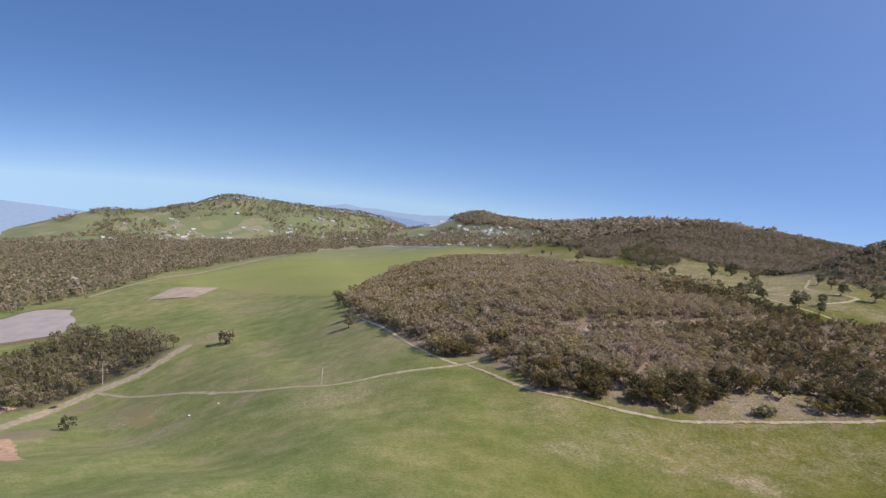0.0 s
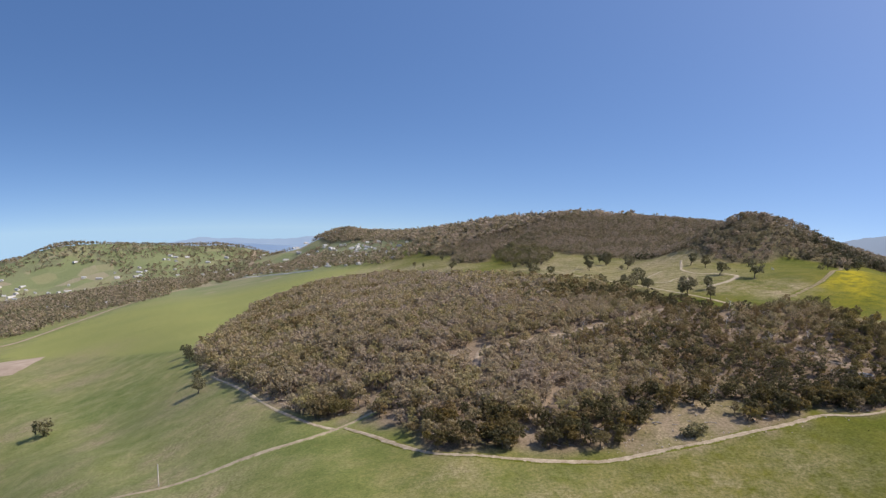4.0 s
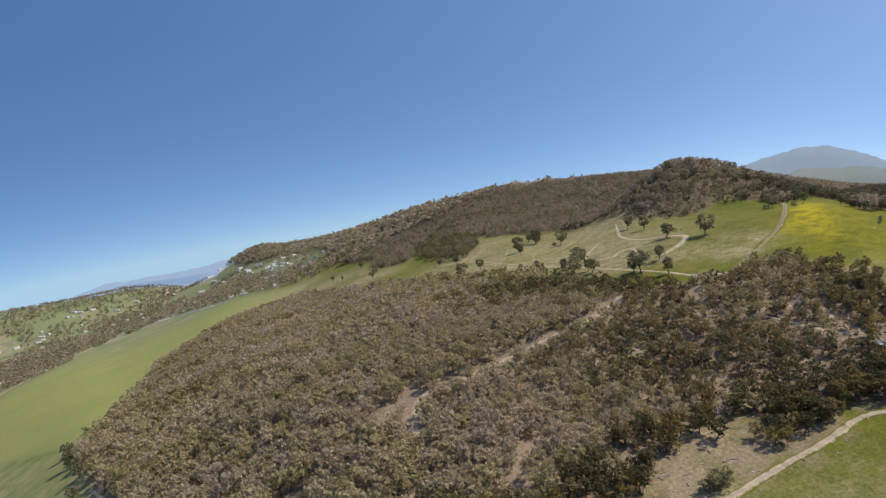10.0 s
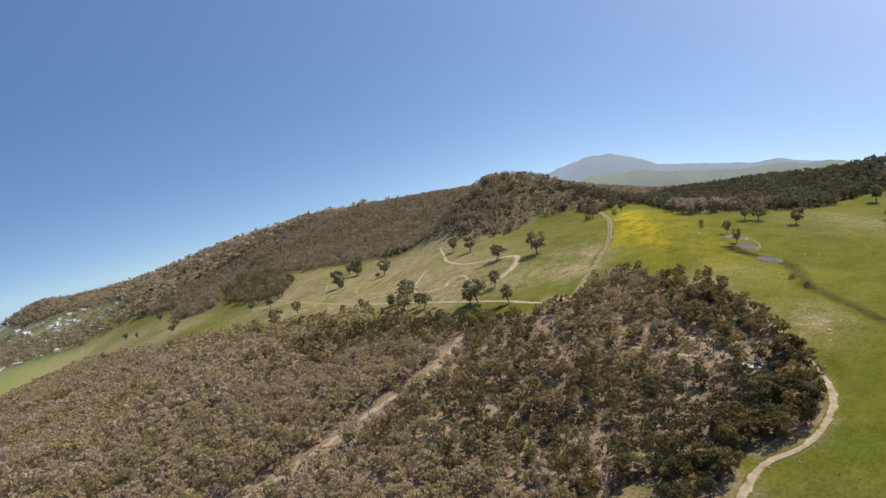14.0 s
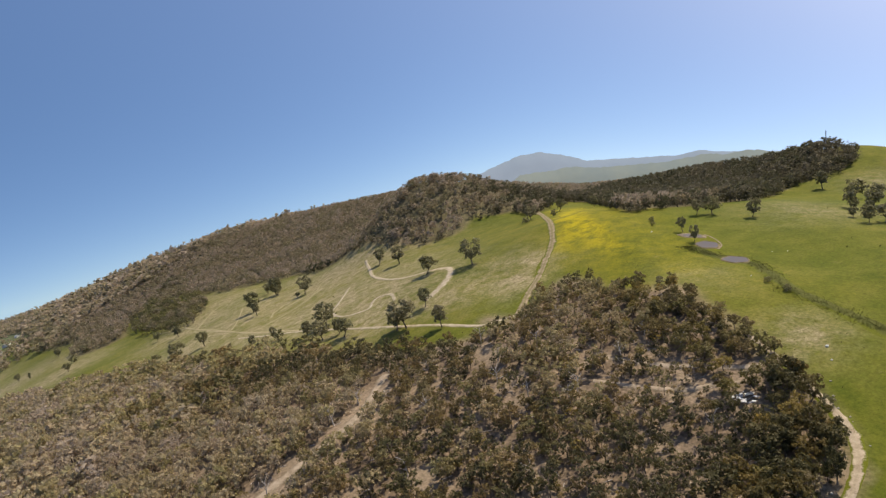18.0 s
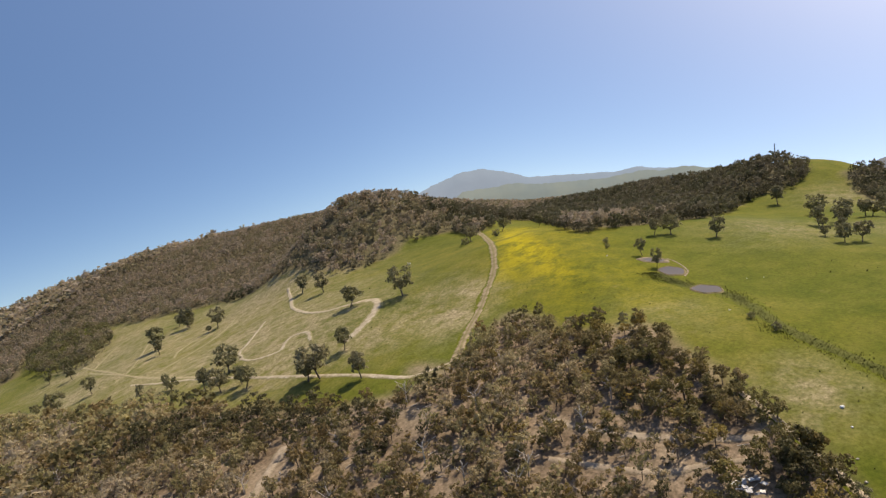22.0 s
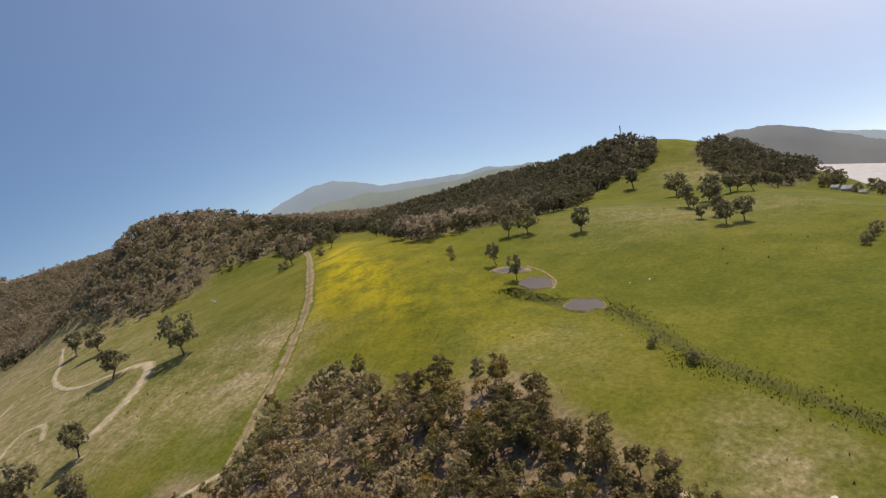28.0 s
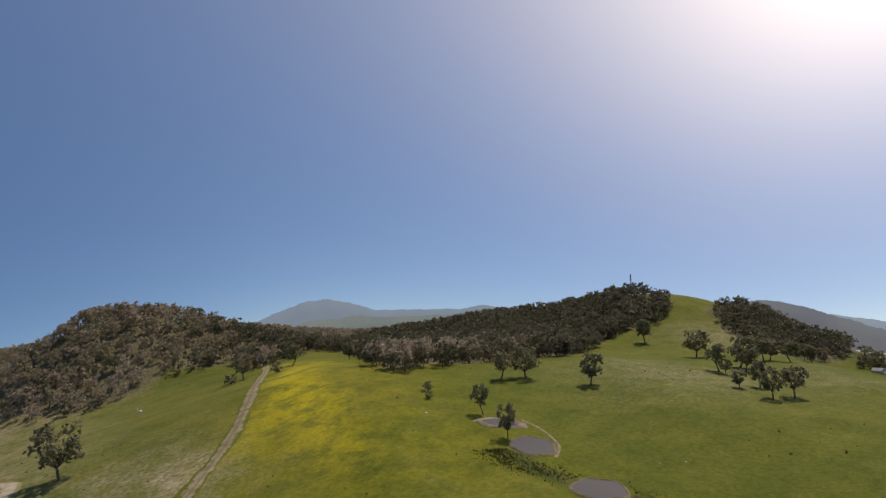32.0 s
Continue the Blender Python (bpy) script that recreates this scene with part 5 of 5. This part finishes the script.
# ---------------------------------------------------------------- ponds and creek
def pond(x, y, a, b, turn, water, rim_label, label, rim=None):
    """A farm pond: a sunken bare bank and its water."""
    n = 56
    ang = np.linspace(0, 2 * np.pi, n, endpoint=False)
    wob = 1 + 0.10 * np.sin(2 * ang + x) + 0.06 * np.sin(5 * ang + y)
    c, s = math.cos(radians(turn)), math.sin(radians(turn))
    ox, oy = a * np.cos(ang) * wob, b * np.sin(ang) * wob
    lx, ly = ox * c - oy * s, ox * s + oy * c
    # the water lies along the gentle fall of the land
    e = 0.7 * max(a, b)
    sx = (land_at(x + e, y) - land_at(x - e, y)) / (2 * e)
    sy = (land_at(x, y + e) - land_at(x, y - e)) / (2 * e)
    z0 = land_at(x, y) + (0.3 if a < 20 else 2.2)

    def level(px, py):
        return z0 + sx * (px - x) + sy * (py - y)

    v = [np.c_[x + lx * k, y + ly * k, level(x + lx * k, y + ly * k)] for k in (0.35, 0.7, 1.0)]
    v = np.vstack([[[x, y, z0]], *v])
    i = np.arange(n)
    j = (i + 1) % n
    me = bpy.data.meshes.new("water_pond")
    faces = [(0, 1 + q, 1 + (q + 1) % n) for q in range(n)]
    for r in range(2):
        faces += [(1 + r * n + q, 1 + (r + 1) * n + q, 1 + (r + 1) * n + (q + 1) % n, 1 + r * n + (q + 1) % n) for q in range(n)]
    me.from_pydata(v.tolist(), [], faces)
    me.materials.append(water)
    tagged(new("water_pond", me), label, "pond", kind="structure")
    # bank
    ks, lifts = ((0.98, 1.12, 1.3, 1.5) if rim else (0.98, 1.03, 1.06, 1.16)), (-0.10, 0.08, 0.15, 0.0)
    w = []
    for k, up in zip(ks, lifts):
        bx, by = x + lx * k, y + ly * k
        w.append(np.c_[bx, by, np.where(k == ks[3], land(bx, by) + 0.05, level(bx, by) + up)])
    me = mesh_np("dam_bank", np.vstack(w), np.vstack([np.c_[r * n + i, (r + 1) * n + i, (r + 1) * n + j, r * n + j] for r in range(3)]), rim or m_dam, True)
    tagged(new("trim_dam_bank", me), rim_label, "bank", kind="structure")


pond(309.1, 299.9, 4.2, 4.9, -54, m_pond, "narrow bare muddy rim of the pond", "small dull grey farm pond in the pasture")
pond(321.9, 319.4, 3.9, 5.8, -55, m_pond, "bare brown bank of the pond", "brown farm pond below a tree")
pond(330.9, 332.1, 4.4, 2.2, -55, m_pond, "pale clay bank of a half-empty pond", "shallow pond hole beside a tree", m_clay)
pond(-530, 654, 84, 57, -38, m_brown, "muddy rim of the brown pond", "wide brown flood pond at the field edge")


CREEK = [(315, 324), (311, 318), (310, 309), (311, 295), (304, 285), (285, 270), (281, 263), (276, 248), (271, 237), (269, 228)]
rr = np.random.default_rng(21)


def rush_shape(seed):
    """A tuft of thin blades fanning out from one root."""
    q = np.random.default_rng(seed)
    v = []
    for k in range(16):
        a, lean = q.uniform(0, 6.28), q.uniform(0.05, 0.55)
        d, s = np.array([math.cos(a), math.sin(a), 0]), np.array([-math.sin(a), math.cos(a), 0]) * 0.07
        root = d * q.uniform(0.0, 0.18)
        v += [root - s, root + s, root + d * lean + np.array([0, 0, q.uniform(0.6, 1.0)])]
    v = np.array(v)
    return v[:3] * 0.3, np.array([[0, 1, 2]]), v, np.arange(48).reshape(-1, 3)


count = 5200
t = rr.random(count) ** 1.35
cx = np.interp(t, np.linspace(0, 1, len(CREEK)), [q[0] for q in CREEK])
cy = np.interp(t, np.linspace(0, 1, len(CREEK)), [q[1] for q in CREEK])
off = rr.normal(0, 1.0, count) * np.where(t < 0.8, 2.2, 1.6)
p = np.c_[cx + off * 0.8 + rr.normal(0, 0.5, count), cy - off * 0.6 + rr.normal(0, 0.5, count)]
clear = np.ones(count, bool)
for px, py, pr_ in ((309, 300, 6.0), (322, 319, 6.5), (331, 332, 4.5)):
    clear &= np.hypot(p[:, 0] - px, p[:, 1] - py) > pr_
p = p[clear]
h = rr.uniform(0.14, 0.42, len(p)) * np.where(rr.random(len(p)) < 0.10, 1.5, 1.0)
rush_shapes = [rush_shape(111 + k) for k in range(5)]
tree_stuff("rushes", rush_shapes, p, h, h * 0.9, m_rush, "dark green rushes along the damp creek line", "rushes", 22)
p = grid_points(60, 430, 150, 700, 5.0, 23, 0.5)
p = p[jitter(p[:, 0], p[:, 1], 19, 2.0) + 0.6 * jitter(p[:, 0], p[:, 1], 7, 5.0) > np.where(p[:, 0] > 290, 0.75, 0.1)]
p = p[~inside(p[:, 0], p[:, 1], WOOD) & ~inside(p[:, 0], p[:, 1], FOREST)]
h = rr.uniform(0.15, 0.5, len(p)) * np.where(rr.random(len(p)) < 0.1, 1.7, 1.0)
tree_stuff("tussocks", rush_shapes, p, h, h * 1.6, m_rush, "small dark tussocks dotted over the pasture", "tussocks", 24)


# ---------------------------------------------------------------- built things
def box_mesh(name, cx_, cy_, cz, sx, sy, sz, material, bevel=0.0):
    bm = bmesh.new()
    bmesh.ops.create_cube(bm, size=1.0, matrix=Matrix.LocRotScale((cx_, cy_, cz), None, (sx, sy, sz)))
    if bevel:
        bmesh.ops.bevel(bm, geom=bm.edges[:], offset=bevel, segments=2, affect="EDGES")
    me = bpy.data.meshes.new(name)
    bm.to_mesh(me)
    bm.free()
    me.materials.append(material)
    return me


def power_pole(x, y, h, turn):
    top = new("power_pole")
    part("post", rod_mesh("post", [((0, 0, -0.5), (0, 0, h), 0.26, 0.2)], m_pole), top)
    arm = part("crossarm", box_mesh("crossarm", 0, 0, h - 0.5, 2.2, 0.12, 0.14, m_pole, 0.02), top)
    for dx in (-0.95, -0.35, 0.35, 0.95):
        part("insulator", rod_mesh("insulator", [((dx, 0, h - 0.43), (dx, 0, h - 0.2), 0.06, 0.04)], m_white, 6), arm)
    top.matrix_world = stand(x, y, turn)
    return tagged(top, "weathered timber power pole standing in the pasture", "pole", "power poles")


power_pole(-85.3, 263.8, 9.2, 0.4)
power_pole(-278.0, 386.4, 16.9, 0.4)


def mast(x, y, h):
    top = new("radio_mast")
    leg = [((math.cos(a) * 0.8, math.sin(a) * 0.8, -0.5), (math.cos(a) * 0.25, math.sin(a) * 0.25, h)) for a in (0.5, 2.6, 4.7)]
    for a, b in leg:
        part("mast_leg", rod_mesh("mast_leg", [(a, b, 0.16, 0.12)], m_steel, 6), top)
    rods = []
    for k in range(10):
        u0, u1 = k / 10, (k + 1) / 10
        for i in range(3):
            a = np.array(leg[i][0]) * (1 - u0) + np.array(leg[i][1]) * u0
            b = np.array(leg[(i + 1) % 3][0]) * (1 - u1) + np.array(leg[(i + 1) % 3][1]) * u1
            rods.append((a, b, 0.06, 0.06))
    part("lattice", rod_mesh("lattice", rods, m_steel, 4), top)
    for zz in (0.82, 0.92):
        part("antenna", box_mesh("antenna", 0.6, 0, h * zz, 0.4, 0.25, 1.8, m_white, 0.05), top)
    top.matrix_world = stand(x, y)
    return tagged(top, "thin grey lattice radio mast on the hilltop", "mast")


mast(647, 412, 16.5)


def house(w, d, h, roof_h):
    top = new("house")
    part("wall", box_mesh("wall", 0, 0, h / 2, w, d, h, m_wall), top)
    bm = bmesh.new()
    e = 0.6
    vs = [bm.verts.new(q) for q in ((-w / 2 - e, -d / 2 - e, h), (w / 2 + e, -d / 2 - e, h), (w / 2 + e, d / 2 + e, h), (-w / 2 - e, d / 2 + e, h), (-w / 2 - e, 0, h + roof_h), (w / 2 + e, 0, h + roof_h))]
    for q in ((0, 1, 5, 4), (2, 3, 4, 5), (1, 2, 5), (3, 0, 4), (3, 2, 1, 0)):
        bm.faces.new([vs[i] for i in q])
    me = bpy.data.meshes.new("roof")
    bm.to_mesh(me)
    bm.free()
    me.materials.append(m_roof)
    part("roof", me, top)
    for dx in (-0.3, 0.0, 0.3):
        part("window", box_mesh("window", dx * w, -d / 2 - 0.03, h * 0.55, w * 0.12, 0.08, h * 0.4, m_steel), top)
    return tagged(top, "small pale house with a metal roof among trees", "house", "houses of the valley")


house_kinds = [house(22, 12, 6, 4), house(16, 11, 5, 3.5), house(28, 11, 5, 3)]
for k, (x, y) in enumerate(HOUSES):
    copy_thing(house_kinds[k % 3], Matrix.Translation((x, y, land_at(x, y) + 0.2)) @ Matrix.Rotation(hr.uniform(0, 3.1), 4, "Z") @ Matrix.Scale(0.55 if y < 2300 and x > -400 else 0.85, 4))
for k, (x, y) in enumerate([(-670, 764), (-653, 791), (-733, 954), (-750, 1062)]):
    copy_thing(house_kinds[k % 3], Matrix.Translation((x, y, land_at(x, y) + 0.3)) @ Matrix.Rotation(0.5 + k, 4, "Z") @ Matrix.Scale(0.7, 4))
for x, y, s in ((545, 271, 0.24), (539, 265, 0.3), (527, 258, 0.2)):
    copy_thing(house_kinds[0], Matrix.Translation((x, y, land_at(x, y) + 0.1)) @ Matrix.Rotation(0.9, 4, "Z") @ Matrix.Scale(s, 4))
for k in house_kinds:
    discard(k)


def stone(x, y, r, label, name="white_stone"):
    bm = bmesh.new()
    bmesh.ops.create_icosphere(bm, subdivisions=2, radius=r)
    for v in bm.verts:
        v.co *= 1 + 0.25 * noise.noise(v.co * 1.7 + Vector((x, y, 0)))
        v.co.z *= 0.7
    me = bpy.data.meshes.new(name)
    bm.to_mesh(me)
    bm.free()
    me.materials.append(m_white)
    ob = new(name, me)
    ob.location = (x, y, land_at(x, y) + r * 0.35)
    return tagged(ob, label, "stone", "pale stones in the grass")


for x, y, r in ((252, 242.5, 0.5), (-155, 263, 0.8), (-142, 269, 0.7), (334, 495, 0.7), (325, 349, 0.35), (268, 300, 0.3), (246, 239, 0.3), (291, 284, 0.25), (330, 296, 0.2), (334, 292, 0.22)):
    stone(x, y, r, "pale weathered stone lying in the grass")

post = new("marker_post")
part("stake", rod_mesh("stake", [((0, 0, -0.2), (0, 0, 1.5), 0.16, 0.14)], m_white, 8), post)
part("cap", rod_mesh("cap", [((0, 0, 1.5), (0, 0, 1.62), 0.2, 0.12)], m_white, 8), post)
post.location = (334, 497, land_at(334, 497))
tagged(post, "short white marker post in the paddock", "post")

# the heap of pale rubbish in the wood
heap = new("rubbish_heap")
pr = np.random.default_rng(41)
HX, HY = (219.5, 250.0)
for k in range(26):
    sx, sy, sz = pr.uniform(0.5, 2.0), pr.uniform(0.3, 1.0), pr.uniform(0.1, 0.45)
    ob = part("sheet", box_mesh("sheet", 0, 0, 0, sx, sy, sz, (m_white, m_roof, m_wall)[k % 3], 0.03), heap)
    x, y = pr.normal(0, 2.2, 2)
    ob.matrix_local = Matrix.Translation((x, y, 0.35 + 0.5 * math.exp(-(x * x + y * y) / 5))) @ Euler(pr.uniform(-0.5, 0.5, 3)).to_matrix().to_4x4() @ Matrix.Rotation(pr.uniform(0, 3), 4, "Z")
heap.location = (HX, HY, land_at(HX, HY))
tagged(heap, "heap of pale sheets and broken boards in the wood", "rubbish heap")


# ---------------------------------------------------------------- far water and far land
def polar(az, d, ox=165.0, oy=221.0):
    return ox + d * math.sin(radians(az)), oy + d * math.cos(radians(az))


def water_sheet(name, az0, az1, d0, d1, z, material, label):
    cols = np.linspace(az0, az1, 24)
    v = [(*polar(a, d), z(a) if callable(z) else z) for d in (d0, (d0 + d1) / 2, d1) for a in cols]
    ob = new(name, mesh_np(name, np.array(v), quads_of(24, 3), material))
    return tagged(ob, label, "water", kind="structure")


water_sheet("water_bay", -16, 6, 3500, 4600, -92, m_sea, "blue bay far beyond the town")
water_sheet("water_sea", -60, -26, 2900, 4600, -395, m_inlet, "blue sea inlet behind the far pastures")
water_sheet("water_river", 76, 112, 900, 2190, lambda a: 86 - 2400 * math.tan(radians(8.6 + 0.25 * (a - 80.5))), m_lake, "wide bright river below the hill")


def far_hills(name, d, skyline, foot, material, label, depth=250, rough=6.0, seed=1, origin=(60.0, 100.0)):
    """A far range: a solid ridge with an uneven crest through (bearing, height angle)."""
    az = np.linspace(skyline[0][0], skyline[-1][0], 160)
    el = np.interp(az, [s[0] for s in skyline], [s[1] for s in skyline])
    eye = 86.0
    r2 = np.random.default_rng(seed)
    jag = np.convolve(r2.normal(0, 1, 168), np.ones(9) / 3, "valid") * rough
    rows = []
    for dd, k in ((d - depth, 0.0), (d - depth * 0.5, 0.6), (d - depth * 0.2, 0.9), (d, 1.0), (d + depth * 0.4, 0.2)):
        top = eye + d * np.tan(np.radians(el)) + jag
        base = eye + d * np.tan(np.radians(foot))
        rows.append([(*polar(a, dd, *origin), base + (t_ - base) * k) for a, t_ in zip(az, top)])
    v = np.array(rows).reshape(-1, 3)
    ob = new(name, mesh_np(name, v, quads_of(160, 5), material, True))
    return tagged(ob, label, "distant hills", kind="structure")


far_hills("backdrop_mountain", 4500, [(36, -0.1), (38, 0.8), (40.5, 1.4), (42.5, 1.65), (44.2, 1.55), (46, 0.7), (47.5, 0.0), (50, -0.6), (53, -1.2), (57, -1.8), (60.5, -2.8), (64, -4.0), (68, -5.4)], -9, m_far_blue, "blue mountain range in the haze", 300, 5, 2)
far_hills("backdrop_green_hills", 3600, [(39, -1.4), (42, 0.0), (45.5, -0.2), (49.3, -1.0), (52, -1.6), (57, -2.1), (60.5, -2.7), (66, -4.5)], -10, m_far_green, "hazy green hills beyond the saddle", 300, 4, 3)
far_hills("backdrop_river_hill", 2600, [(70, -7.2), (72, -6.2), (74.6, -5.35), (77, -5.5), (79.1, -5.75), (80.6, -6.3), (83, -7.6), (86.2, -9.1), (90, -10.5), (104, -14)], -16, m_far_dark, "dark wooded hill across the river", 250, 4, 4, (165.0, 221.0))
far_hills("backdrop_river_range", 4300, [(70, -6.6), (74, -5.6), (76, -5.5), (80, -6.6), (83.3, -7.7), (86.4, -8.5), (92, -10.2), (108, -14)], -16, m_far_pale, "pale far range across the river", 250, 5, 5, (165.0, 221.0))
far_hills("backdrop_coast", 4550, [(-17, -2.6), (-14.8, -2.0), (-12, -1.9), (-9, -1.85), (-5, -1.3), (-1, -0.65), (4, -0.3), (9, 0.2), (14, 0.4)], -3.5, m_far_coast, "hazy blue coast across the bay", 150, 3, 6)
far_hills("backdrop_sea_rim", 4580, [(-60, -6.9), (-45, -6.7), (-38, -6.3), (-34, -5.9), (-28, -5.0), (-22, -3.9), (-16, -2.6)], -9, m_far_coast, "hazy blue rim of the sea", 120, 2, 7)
